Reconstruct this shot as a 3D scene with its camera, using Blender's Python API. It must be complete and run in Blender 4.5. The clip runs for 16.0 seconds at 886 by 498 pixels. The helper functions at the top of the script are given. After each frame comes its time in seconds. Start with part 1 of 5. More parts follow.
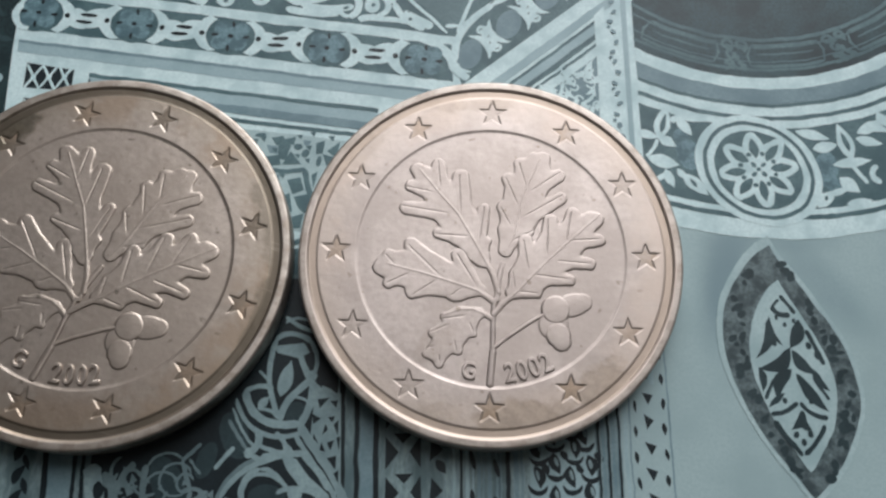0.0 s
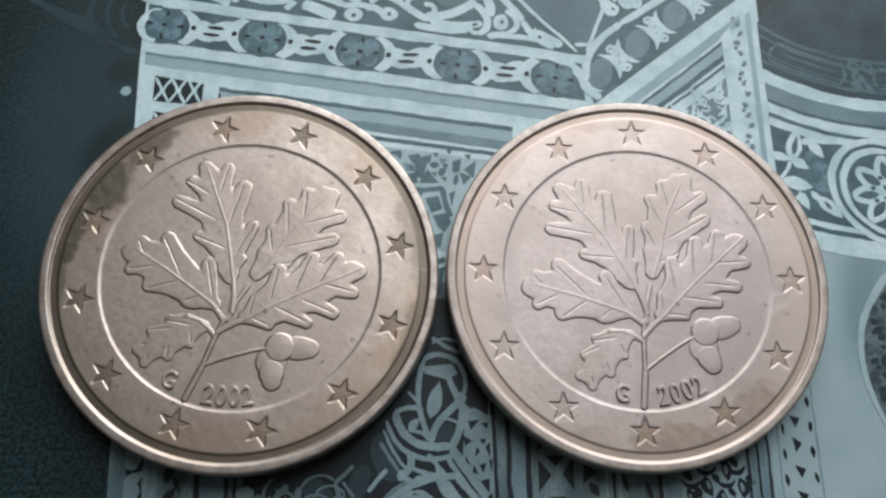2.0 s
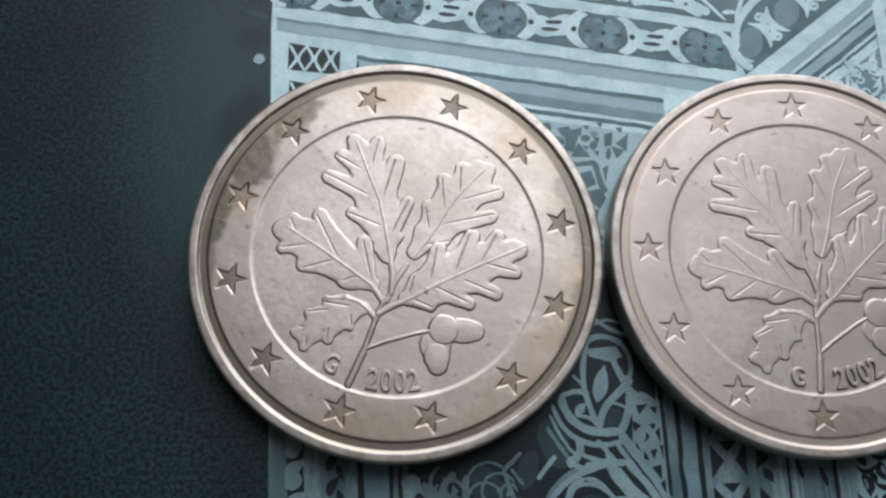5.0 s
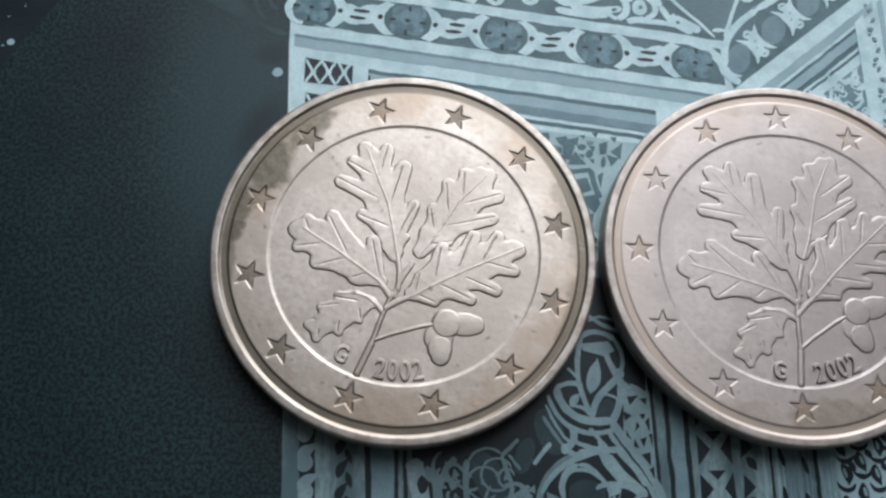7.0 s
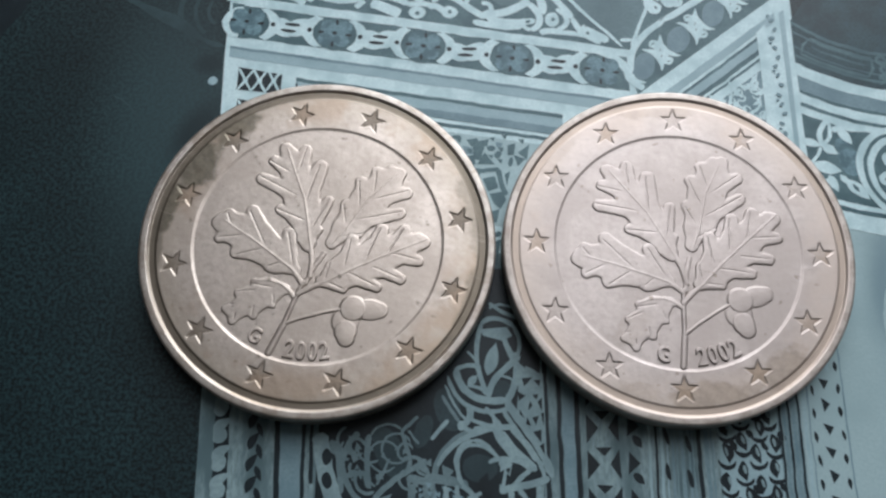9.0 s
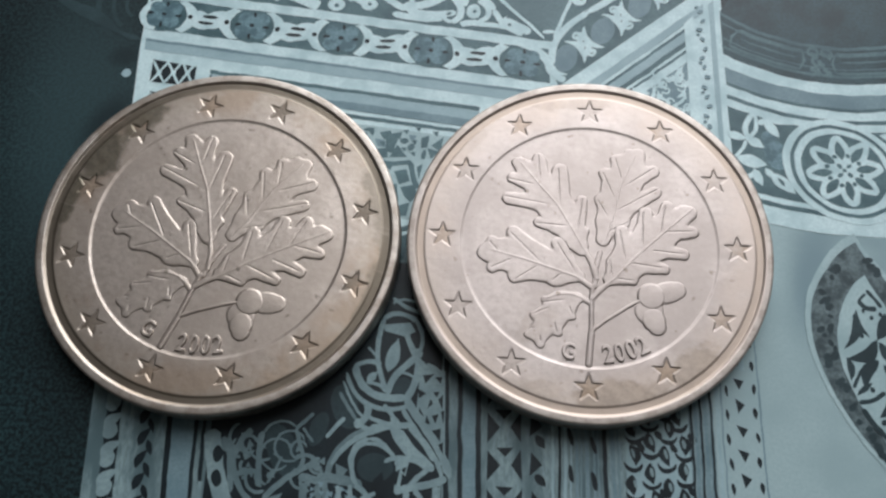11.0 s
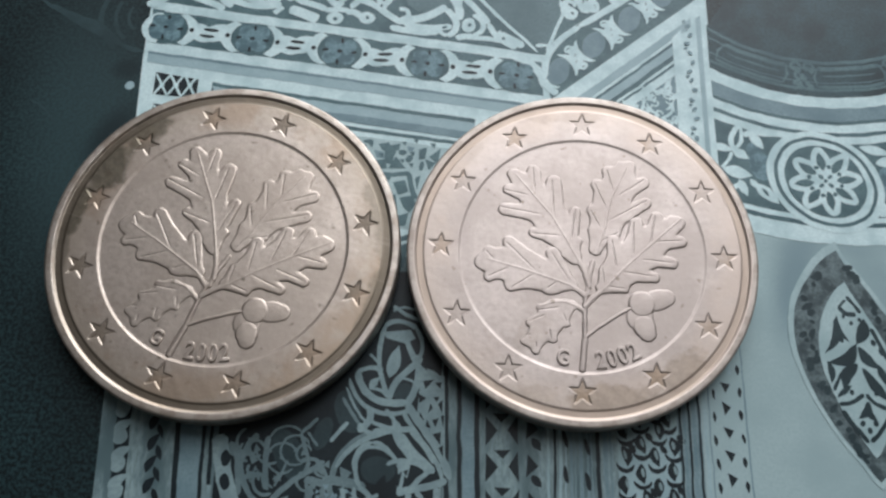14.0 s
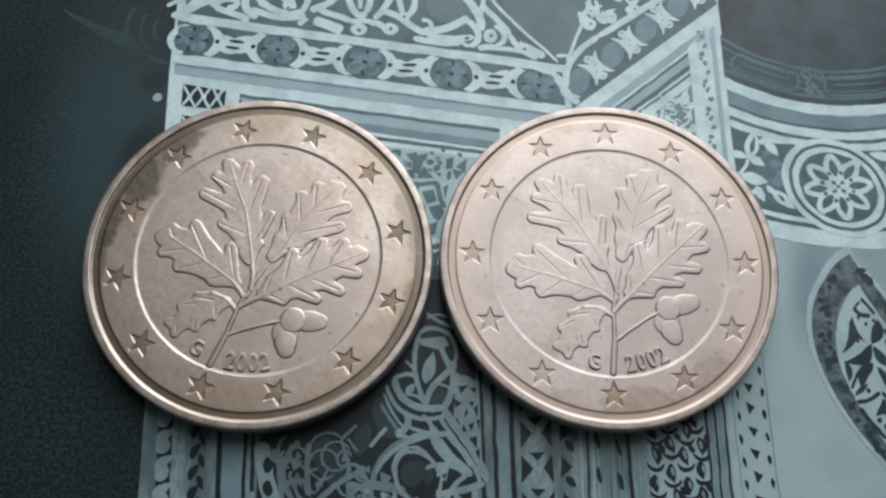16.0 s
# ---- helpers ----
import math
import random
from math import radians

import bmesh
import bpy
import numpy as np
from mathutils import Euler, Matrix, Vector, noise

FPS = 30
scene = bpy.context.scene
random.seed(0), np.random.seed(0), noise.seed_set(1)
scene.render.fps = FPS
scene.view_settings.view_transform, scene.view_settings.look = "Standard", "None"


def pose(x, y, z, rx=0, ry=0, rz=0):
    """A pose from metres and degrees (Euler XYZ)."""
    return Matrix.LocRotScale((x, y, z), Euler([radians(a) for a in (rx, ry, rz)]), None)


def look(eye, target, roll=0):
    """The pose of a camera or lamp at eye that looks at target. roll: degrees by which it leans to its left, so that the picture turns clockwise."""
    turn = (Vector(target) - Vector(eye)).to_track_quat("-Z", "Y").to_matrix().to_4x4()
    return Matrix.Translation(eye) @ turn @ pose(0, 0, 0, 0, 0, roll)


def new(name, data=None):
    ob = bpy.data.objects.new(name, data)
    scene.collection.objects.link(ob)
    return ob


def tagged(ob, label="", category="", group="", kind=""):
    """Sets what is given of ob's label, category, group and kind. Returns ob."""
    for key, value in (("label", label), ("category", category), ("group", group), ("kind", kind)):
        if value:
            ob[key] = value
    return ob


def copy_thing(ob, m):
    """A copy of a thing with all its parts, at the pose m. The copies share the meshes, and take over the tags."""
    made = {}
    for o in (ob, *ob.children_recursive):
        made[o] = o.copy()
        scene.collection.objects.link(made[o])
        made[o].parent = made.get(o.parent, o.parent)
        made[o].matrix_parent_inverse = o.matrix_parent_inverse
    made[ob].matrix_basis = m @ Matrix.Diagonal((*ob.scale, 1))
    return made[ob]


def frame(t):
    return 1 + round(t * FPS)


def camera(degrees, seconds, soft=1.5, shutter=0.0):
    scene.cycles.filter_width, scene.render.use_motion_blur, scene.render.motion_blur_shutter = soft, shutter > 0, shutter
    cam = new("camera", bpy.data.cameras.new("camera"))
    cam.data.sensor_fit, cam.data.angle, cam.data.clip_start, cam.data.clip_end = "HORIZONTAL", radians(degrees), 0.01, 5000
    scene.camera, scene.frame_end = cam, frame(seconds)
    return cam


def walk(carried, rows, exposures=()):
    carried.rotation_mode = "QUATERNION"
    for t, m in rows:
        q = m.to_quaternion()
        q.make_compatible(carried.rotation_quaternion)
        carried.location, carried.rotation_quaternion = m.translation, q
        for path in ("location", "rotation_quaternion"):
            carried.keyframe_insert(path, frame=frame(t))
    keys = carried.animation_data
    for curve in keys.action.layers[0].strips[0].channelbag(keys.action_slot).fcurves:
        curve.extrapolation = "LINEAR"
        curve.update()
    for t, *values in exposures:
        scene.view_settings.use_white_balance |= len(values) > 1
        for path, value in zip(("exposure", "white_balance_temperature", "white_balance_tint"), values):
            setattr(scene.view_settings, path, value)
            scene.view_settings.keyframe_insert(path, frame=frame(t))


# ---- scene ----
MM = 0.001
LENS = 53.84

# camera rows: seconds, place in millimetres, turn in degrees
PATH = [
    (0.0, 7.513, -15.072, 47.37, 18.509, -0.808, -0.236),
    (0.5, 6.84, -15.109, 47.226, 18.558, -0.784, -0.249),
    (1.0, 4.759, -14.694, 47.554, 18.549, -1.165, -0.295),
    (1.5, 1.042, -14.506, 47.755, 18.814, -1.967, -0.16),
    (2.0, -2.017, -13.877, 47.264, 18.51, -2.534, -0.28),
    (2.5, -4.025, -13.808, 46.604, 18.262, -3.087, -0.365),
    (3.0, -6.542, -12.956, 46.574, 17.989, -3.04, -0.397),
    (3.5, -8.665, -12.479, 46.34, 17.045, -3.288, -0.435),
    (4.0, -11.173, -11.672, 45.954, 16.517, -3.65, -0.655),
    (4.5, -11.547, -12.105, 44.849, 16.414, -3.743, -0.671),
    (7.0, -11.06, -14.699, 47.725, 17.753, -2.852, 0.038),
    (7.5, -11.133, -15.254, 49.227, 18.294, -2.604, 0.242),
    (8.0, -10.307, -15.962, 50.234, 18.945, -1.863, 0.683),
    (8.5, -7.433, -16.758, 50.96, 19.106, -0.656, 0.814),
    (9.0, -3.721, -17.663, 51.112, 19.275, -0.753, 0.904),
    (9.5, -0.221, -18.305, 51.091, 20.259, 0.255, 1.445),
    (10.0, 2.533, -19.032, 50.623, 20.648, 0.653, 1.731),
    (12.5, 3.824, -17.516, 47.886, 20.518, 0.767, 1.793),
    (13.0, 3.586, -18.238, 50.983, 20.374, -0.05, 1.52),
    (13.5, 3.073, -18.106, 51.434, 19.891, -0.314, 1.367),
    (14.0, 2.543, -18.042, 51.293, 19.933, -0.317, 1.202),
    (14.5, 0.194, -17.362, 52.396, 19.672, -1.274, 0.4),
    (15.0, -1.611, -17.799, 53.96, 19.296, -2.307, -0.17),
    (15.5, -1.698, -17.544, 54.001, 19.452, -1.936, -0.072),
    (16.0, -1.258, -17.531, 52.843, 19.385, -1.915, -0.043),
]
cam = camera(LENS, 16.0, soft=2.5)
walk(cam, [(t, pose(x * MM, y * MM, z * MM, rx, ry, rz)) for t, x, y, z, rx, ry, rz in PATH],
     [(t, 0.0, kelvin, tint) for t, kelvin, tint in ((0.0, 6680, 10.0), (0.5, 6700, 10.0), (2.0, 6480, 10.0), (3.0, 6330, 9.0), (4.5, 6200, 8.0), (7.0, 6130, 7.5), (8.5, 6210, 8.5), (10.0, 6400, 9.0), (12.5, 6500, 9.5), (16.0, 6540, 9.5))])

# ---- light: an unseen daylit room, added round the table at its window ----
world = bpy.data.worlds.new("world")
scene.world = world
world.use_nodes = True
wn = world.node_tree.nodes
sky = wn.new("ShaderNodeTexSky")
sky.sky_type, sky.sun_disc = "NISHITA", False
sky.sun_elevation, sky.sun_rotation = radians(40), radians(150)
wn["Background"].inputs["Strength"].default_value = 0.1
world.node_tree.links.new(sky.outputs["Color"], wn["Background"].inputs["Color"])

WIN_X0, WIN_X1, WIN_Z0, WIN_Z1, WALL_Y = -0.12, 0.48, 0.04, 1.76, 0.50
# area lamp for an unseen window, placed where the coin rims catch light
lamp = bpy.data.lights.new("window_daylight", "AREA")
lamp.shape, lamp.size, lamp.size_y = "RECTANGLE", WIN_X1 - WIN_X0, WIN_Z1 - WIN_Z0
lamp.energy, lamp.color = 15.8, (0.955, 0.965, 1.0)
lamp_ob = new("window_daylight", lamp)
lamp_ob.matrix_world = look(((WIN_X0 + WIN_X1) / 2, WALL_Y + 0.02, (WIN_Z0 + WIN_Z1) / 2), ((WIN_X0 + WIN_X1) / 2, -3, (WIN_Z0 + WIN_Z1) / 2))
scene.view_settings.exposure = 0.0


# ---- materials ----
def material(name):
    m = bpy.data.materials.new(name)
    m.use_nodes = True
    return m, m.node_tree.nodes, m.node_tree.links, m.node_tree.nodes["Principled BSDF"]


def noise_node(n, l, coord, scale, detail=4.0, rough=0.55):
    t = n.new("ShaderNodeTexNoise")
    t.inputs["Scale"].default_value, t.inputs["Detail"].default_value, t.inputs["Roughness"].default_value = scale, detail, rough
    l.new(coord, t.inputs["Vector"])
    return t


def ramp(n, l, value, lo, hi, a, b):
    r = n.new("ShaderNodeMapRange")
    r.interpolation_type = "SMOOTHSTEP"
    for k, v in (("From Min", lo), ("From Max", hi), ("To Min", a), ("To Max", b)):
        r.inputs[k].default_value = v
    l.new(value, r.inputs["Value"])
    return r.outputs["Result"]


def mixed(n, l, fac, a, b):
    m = n.new("ShaderNodeMix")
    m.data_type = "RGBA"
    l.new(fac, m.inputs["Factor"])
    for k, v in ((6, a), (7, b)):
        if isinstance(v, tuple):
            m.inputs[k].default_value = (*v, 1)
        else:
            l.new(v, m.inputs[k])
    return m.outputs[2]


def bump(n, l, height, strength, distance, bsdf):
    b = n.new("ShaderNodeBump")
    b.inputs["Strength"].default_value, b.inputs["Distance"].default_value = strength, distance
    l.new(height, b.inputs["Height"])
    l.new(b.outputs["Normal"], bsdf.inputs["Normal"])


def ink_material(name, light, dark, rough=0.42, blotch=420.0, lo=0.35, hi=0.7, stretch=1.0, weave=(5200.0, 0.35, 0.7, 0.65)):
    """Printed ink on laminated card: tone wanders at two sizes, with a fine print grain."""
    m, n, l, bsdf = material(name)
    co = n.new("ShaderNodeTexCoord").outputs["Object"]
    if stretch != 1.0:
        mp = n.new("ShaderNodeMapping")
        mp.inputs["Scale"].default_value = (1, stretch, 1)
        l.new(co, mp.inputs["Vector"])
        co = mp.outputs["Vector"]
    big = noise_node(n, l, co, blotch, 5.0)
    fine = noise_node(n, l, co, weave[0], 4.0, 0.7)
    tone = mixed(n, l, ramp(n, l, big.outputs["Fac"], lo, hi, 0, 1), light, dark)
    grain = mixed(n, l, ramp(n, l, fine.outputs["Fac"], weave[1], weave[2], 0, weave[3]), tone, dark)
    l.new(grain, bsdf.inputs["Base Color"])
    bsdf.inputs["Roughness"].default_value = rough
    bsdf.inputs["Specular IOR Level"].default_value = 0.30
    bump(n, l, noise_node(n, l, co, 2200.0, 3.0).outputs["Fac"], 0.12, 0.00003, bsdf)
    return m


PALE = ink_material("pale_ink", (0.64, 0.80, 0.81), (0.43, 0.59, 0.61), blotch=600.0, lo=0.38, hi=0.68)
BONE = ink_material("bone_ink", (0.41, 0.54, 0.55), (0.29, 0.41, 0.425))
GREY = ink_material("grey_ink", (0.20, 0.30, 0.33), (0.12, 0.20, 0.23))
MID = ink_material("teal_ink", (0.100, 0.180, 0.195), (0.046, 0.098, 0.112))
DARK = ink_material("dark_ink", (0.010, 0.020, 0.025), (0.004, 0.009, 0.012))
DEEP = ink_material("deep_ink", (0.022, 0.055, 0.061), (0.0012, 0.004, 0.005), blotch=110.0, lo=-0.1, hi=1.3, weave=(4600.0, 0.42, 0.58, 0.97))
ARCHED = ink_material("arch_shadow_ink", (0.032, 0.078, 0.092), (0.008, 0.024, 0.030), blotch=260.0)
# lower pale ink: dimmer print tone, with light falloff and coin shade put in
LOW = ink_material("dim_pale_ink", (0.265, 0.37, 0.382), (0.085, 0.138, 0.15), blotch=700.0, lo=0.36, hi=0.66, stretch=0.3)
SOFT = ink_material("soft_grey_ink", (0.34, 0.47, 0.50), (0.26, 0.38, 0.41))
# lower ornament ink: print tone, darkened further for the coins' shade
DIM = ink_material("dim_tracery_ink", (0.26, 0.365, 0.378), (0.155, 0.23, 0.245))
FLOWER = ink_material("flower_ink", (0.17, 0.29, 0.325), (0.07, 0.135, 0.16), blotch=1100.0, lo=0.42, hi=0.6)
TEAL = ink_material("spandrel_ink", (0.13, 0.215, 0.23), (0.075, 0.135, 0.15), blotch=220.0)
MOTTLE = ink_material("mottled_ink", (0.150, 0.205, 0.215), (0.036, 0.056, 0.062), blotch=1100.0, lo=0.36, hi=0.66)
TRACE = ink_material("trace_ink", (0.036, 0.070, 0.077), (0.020, 0.042, 0.047))
# tracery ink with the left coin's soft shade put into its colour
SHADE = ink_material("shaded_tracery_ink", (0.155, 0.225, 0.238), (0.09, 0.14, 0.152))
VEIL = ink_material("veil_ink", (0.028, 0.052, 0.059), (0.015, 0.031, 0.036))


def clouded(m, clouds, colour):
    """Soft printed clouds over an ink: (x, y, rx, ry, turn, amount) in millimetres."""
    n, l = m.node_tree.nodes, m.node_tree.links
    bsdf = n["Principled BSDF"]
    tone = bsdf.inputs["Base Color"].links[0].from_socket
    co = n.new("ShaderNodeTexCoord").outputs["Object"]
    for x, y, rx, ry, turn, amount in clouds:
        mp = n.new("ShaderNodeMapping")
        mp.vector_type = "TEXTURE"
        mp.inputs["Location"].default_value = (x * MM, y * MM, 0)
        mp.inputs["Rotation"].default_value = (0, 0, radians(turn))
        mp.inputs["Scale"].default_value = (rx * MM, ry * MM, 1)
        l.new(co, mp.inputs["Vector"])
        ln = n.new("ShaderNodeVectorMath")
        ln.operation = "LENGTH"
        l.new(mp.outputs["Vector"], ln.inputs[0])
        tone = mixed(n, l, ramp(n, l, ln.outputs["Value"], 0.25, 1.15, amount, 0.0), tone, colour)
    l.new(tone, bsdf.inputs["Base Color"])
    return m


# the plain printed wall: pale, with a soft grey cloud beside the pointed oval
WALL = clouded(ink_material("pale_wall_ink", (0.35, 0.47, 0.48), (0.285, 0.395, 0.41), blotch=200.0),
               [(24.3, -1.4, 2.0, 5.0, -10, 0.9), (30.0, -1.5, 1.6, 4.0, 38, 0.45), (27.0, 1.2, 5.0, 0.9, 0, 0.35)], (0.17, 0.26, 0.29))
# the dark field is a little lighter beside the facade
clouded(DEEP, [(-21.0, 8.0, 6.0, 14.0, 6, 0.6)], (0.030, 0.064, 0.070))
clouded(DEEP, [(-19.5, 8.0, 1.5, 3.0, -28, 0.85), (-19.1, 13.0, 1.3, 1.0, 10, 0.7)], (0.006, 0.016, 0.019))


def coin_material(name, bright, dull, stains, rough, edge, groove, dirt_shade=(0.085, 0.075, 0.055), warm=(0.37, 0.275, 0.20)):
    """Worn copper-coloured metal with a patchy patina and a few dark stains at given places."""
    m, n, l, bsdf = material(name)
    co = n.new("ShaderNodeTexCoord").outputs["Object"]
    big = noise_node(n, l, co, 260.0, 6.0, 0.62)
    fine = noise_node(n, l, co, 2600.0, 4.0)
    tone = mixed(n, l, ramp(n, l, big.outputs["Fac"], 0.36, 0.64, 0, 0.75), bright, dull)
    tone = mixed(n, l, ramp(n, l, fine.outputs["Fac"], 0.4, 0.7, 0, 0.6), tone, dull)
    pits = noise_node(n, l, co, 1700.0, 2.0)
    tone = mixed(n, l, ramp(n, l, pits.outputs["Fac"], 0.68, 0.76, 0, 0.55), tone, dirt_shade)
    rugged = noise_node(n, l, co, 900.0, 6.0, 0.62)
    total = None
    for x, y, rx, ry, turn, amount in stains:
        mp = n.new("ShaderNodeMapping")
        mp.vector_type = "TEXTURE"
        mp.inputs["Location"].default_value = (x * MM, y * MM, 0)
        mp.inputs["Rotation"].default_value = (0, 0, radians(turn))
        mp.inputs["Scale"].default_value = (rx * MM, ry * MM, 1)
        l.new(co, mp.inputs["Vector"])
        flat = n.new("ShaderNodeVectorMath")
        flat.operation = "MULTIPLY"
        flat.inputs[1].default_value = (1, 1, 0)
        l.new(mp.outputs["Vector"], flat.inputs[0])
        ln = n.new("ShaderNodeVectorMath")
        ln.operation = "LENGTH"
        l.new(flat.outputs["Vector"], ln.inputs[0])
        add = n.new("ShaderNodeMath")
        add.operation = "ADD"
        l.new(ln.outputs["Value"], add.inputs[0])
        l.new(ramp(n, l, rugged.outputs["Fac"], 0.28, 0.72, -0.28, 0.28), add.inputs[1])
        fac = ramp(n, l, add.outputs["Value"], 0.6, 1.1, amount, 0.0)
        if total is None:
            total = fac
        else:
            mx = n.new("ShaderNodeMath")
            mx.operation = "MAXIMUM"
            l.new(total, mx.inputs[0])
            l.new(fac, mx.inputs[1])
            total = mx.outputs["Value"]
    # the worn edge keeps a warmer tone
    flat = n.new("ShaderNodeVectorMath")
    flat.operation = "MULTIPLY"
    flat.inputs[1].default_value = (1, 1, 0)
    l.new(co, flat.inputs[0])
    radius = n.new("ShaderNodeVectorMath")
    radius.operation = "LENGTH"
    l.new(flat.outputs["Vector"], radius.inputs[0])
    tone = mixed(n, l, ramp(n, l, radius.outputs["Value"], 7.4 * MM, 10.1 * MM, 0.0, 0.75), tone, edge)
    blotch = noise_node(n, l, co, 330.0, 5.0, 0.6)
    near_rim = n.new("ShaderNodeMath")
    near_rim.operation = "MULTIPLY"
    l.new(ramp(n, l, blotch.outputs["Fac"], 0.46, 0.62, 0.0, 0.55), near_rim.inputs[0])
    l.new(ramp(n, l, radius.outputs["Value"], 7.2 * MM, 8.6 * MM, 0.0, 1.0), near_rim.inputs[1])
    tone = mixed(n, l, near_rim.outputs["Value"], tone, warm)
    if total is not None:
        patchy = noise_node(n, l, co, 1900.0, 5.0, 0.7)
        grime = mixed(n, l, ramp(n, l, patchy.outputs["Fac"], 0.36, 0.64, 0, 1), dirt_shade, tuple(1.7 * v for v in dirt_shade))
        tone = mixed(n, l, total, tone, grime)
    # the sunken ring inside the rim is coloured darker
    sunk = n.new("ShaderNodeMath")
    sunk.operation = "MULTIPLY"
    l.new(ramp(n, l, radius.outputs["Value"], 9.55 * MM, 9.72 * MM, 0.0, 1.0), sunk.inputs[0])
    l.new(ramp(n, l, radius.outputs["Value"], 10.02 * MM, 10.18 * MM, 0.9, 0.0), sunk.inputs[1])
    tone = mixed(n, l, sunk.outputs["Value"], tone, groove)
    # rim: scuffed wear, its lighter tone also standing in for window reflection
    scuffs = noise_node(n, l, co, 750.0, 6.0, 0.7)
    worn = mixed(n, l, ramp(n, l, scuffs.outputs["Fac"], 0.38, 0.62, 0, 1), (0.54, 0.49, 0.445), (0.33, 0.285, 0.245))
    tone = mixed(n, l, ramp(n, l, radius.outputs["Value"], 10.16 * MM, 10.3 * MM, 0.0, 0.7), tone, worn)
    # hairline scratches
    for turn in (25, 118, 70):
        mp = n.new("ShaderNodeMapping")
        mp.inputs["Rotation"].default_value = (0, 0, radians(turn))
        mp.inputs["Scale"].default_value = (180, 4200, 1)
        l.new(co, mp.inputs["Vector"])
        hair = noise_node(n, l, mp.outputs["Vector"], 1.0, 2.0)
        tone = mixed(n, l, ramp(n, l, hair.outputs["Fac"], 0.66, 0.76, 0, 0.4), tone, dull)
    l.new(tone, bsdf.inputs["Base Color"])
    bsdf.inputs["Metallic"].default_value = 0.86
    polish = n.new("ShaderNodeMath")
    polish.operation = "SUBTRACT"
    l.new(ramp(n, l, big.outputs["Fac"], 0.3, 0.7, rough - 0.01, rough + 0.03), polish.inputs[0])
    l.new(ramp(n, l, radius.outputs["Value"], 10.16 * MM, 10.3 * MM, 0.0, -0.04), polish.inputs[1])
    l.new(polish.outputs["Value"], bsdf.inputs["Roughness"])
    relief_sum = n.new("ShaderNodeMath")
    relief_sum.operation = "MULTIPLY_ADD"
    l.new(rugged.outputs["Fac"], relief_sum.inputs[0])
    relief_sum.inputs[1].default_value = 2.0
    l.new(fine.outputs["Fac"], relief_sum.inputs[2])
    bump(n, l, relief_sum.outputs["Value"], 0.55, 0.00002, bsdf)
    return m


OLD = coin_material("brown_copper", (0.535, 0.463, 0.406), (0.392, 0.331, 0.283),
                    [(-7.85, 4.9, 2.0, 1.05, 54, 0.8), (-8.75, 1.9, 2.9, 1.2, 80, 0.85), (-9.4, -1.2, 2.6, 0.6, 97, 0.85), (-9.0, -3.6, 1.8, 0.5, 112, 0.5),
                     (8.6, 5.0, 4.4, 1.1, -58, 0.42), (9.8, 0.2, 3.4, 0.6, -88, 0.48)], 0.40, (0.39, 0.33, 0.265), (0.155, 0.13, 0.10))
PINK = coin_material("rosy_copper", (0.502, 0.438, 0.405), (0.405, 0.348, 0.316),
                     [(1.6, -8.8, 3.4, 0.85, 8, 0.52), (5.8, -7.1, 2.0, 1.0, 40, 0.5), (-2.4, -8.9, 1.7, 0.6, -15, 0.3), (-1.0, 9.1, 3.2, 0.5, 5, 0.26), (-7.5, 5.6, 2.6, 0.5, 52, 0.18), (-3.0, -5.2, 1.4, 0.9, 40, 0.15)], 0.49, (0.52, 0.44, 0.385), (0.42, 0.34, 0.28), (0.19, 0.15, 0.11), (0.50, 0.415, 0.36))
# star floors: colours darkened for dirt and for shade in the recesses
OLD_DIRT_SHADE = coin_material("brown_copper_dirt_shade", (0.29, 0.245, 0.205), (0.19, 0.16, 0.13), [], 0.5, (0.18, 0.14, 0.10), (0.15, 0.125, 0.095))
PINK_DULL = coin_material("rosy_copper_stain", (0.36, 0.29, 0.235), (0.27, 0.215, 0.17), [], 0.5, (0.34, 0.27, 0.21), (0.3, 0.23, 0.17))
PINK_DIRT_SHADE = coin_material("rosy_copper_dirt_shade", (0.455, 0.393, 0.355), (0.39, 0.335, 0.298), [], 0.5, (0.44, 0.372, 0.33), (0.40, 0.29, 0.22))


def plain_material(name, a, b, scale, rough):
    m, n, l, bsdf = material(name)
    co = n.new("ShaderNodeTexCoord").outputs["Object"]
    t = noise_node(n, l, co, scale, 6.0)
    l.new(mixed(n, l, t.outputs["Fac"], a, b), bsdf.inputs["Base Color"])
    bsdf.inputs["Roughness"].default_value = rough
    bump(n, l, t.outputs["Fac"], 0.1, 0.002, bsdf)
    return m


PLASTER = plain_material("white_plaster", (0.34, 0.33, 0.31), (0.28, 0.27, 0.26), 9.0, 0.85)
# unseen side walls: kept dark to cut bounce and deepen the coins' shadows
PAINT = plain_material("grey_wall_paint", (0.20, 0.19, 0.18), (0.16, 0.155, 0.15), 9.0, 0.85)
BOARDS = plain_material("brown_floor", (0.22, 0.15, 0.10), (0.15, 0.10, 0.07), 14.0, 0.5)
TABLE = plain_material("dark_table_wood", (0.10, 0.07, 0.05), (0.06, 0.04, 0.03), 30.0, 0.4)


# ---- builders ----
def mesh_of(name, verts, faces, mat, smooth=False):
    me = bpy.data.meshes.new(name)
    me.from_pydata([tuple(v) for v in verts], [], faces)
    me.materials.append(mat)
    if smooth:
        me.polygons.foreach_set("use_smooth", [True] * len(me.polygons))
    me.update()
    return me


def part(name, verts, faces, mat, parent=None, label="", smooth=False):
    ob = new(name, mesh_of(name, verts, faces, mat, smooth))
    ob.parent = parent
    return tagged(ob, label)


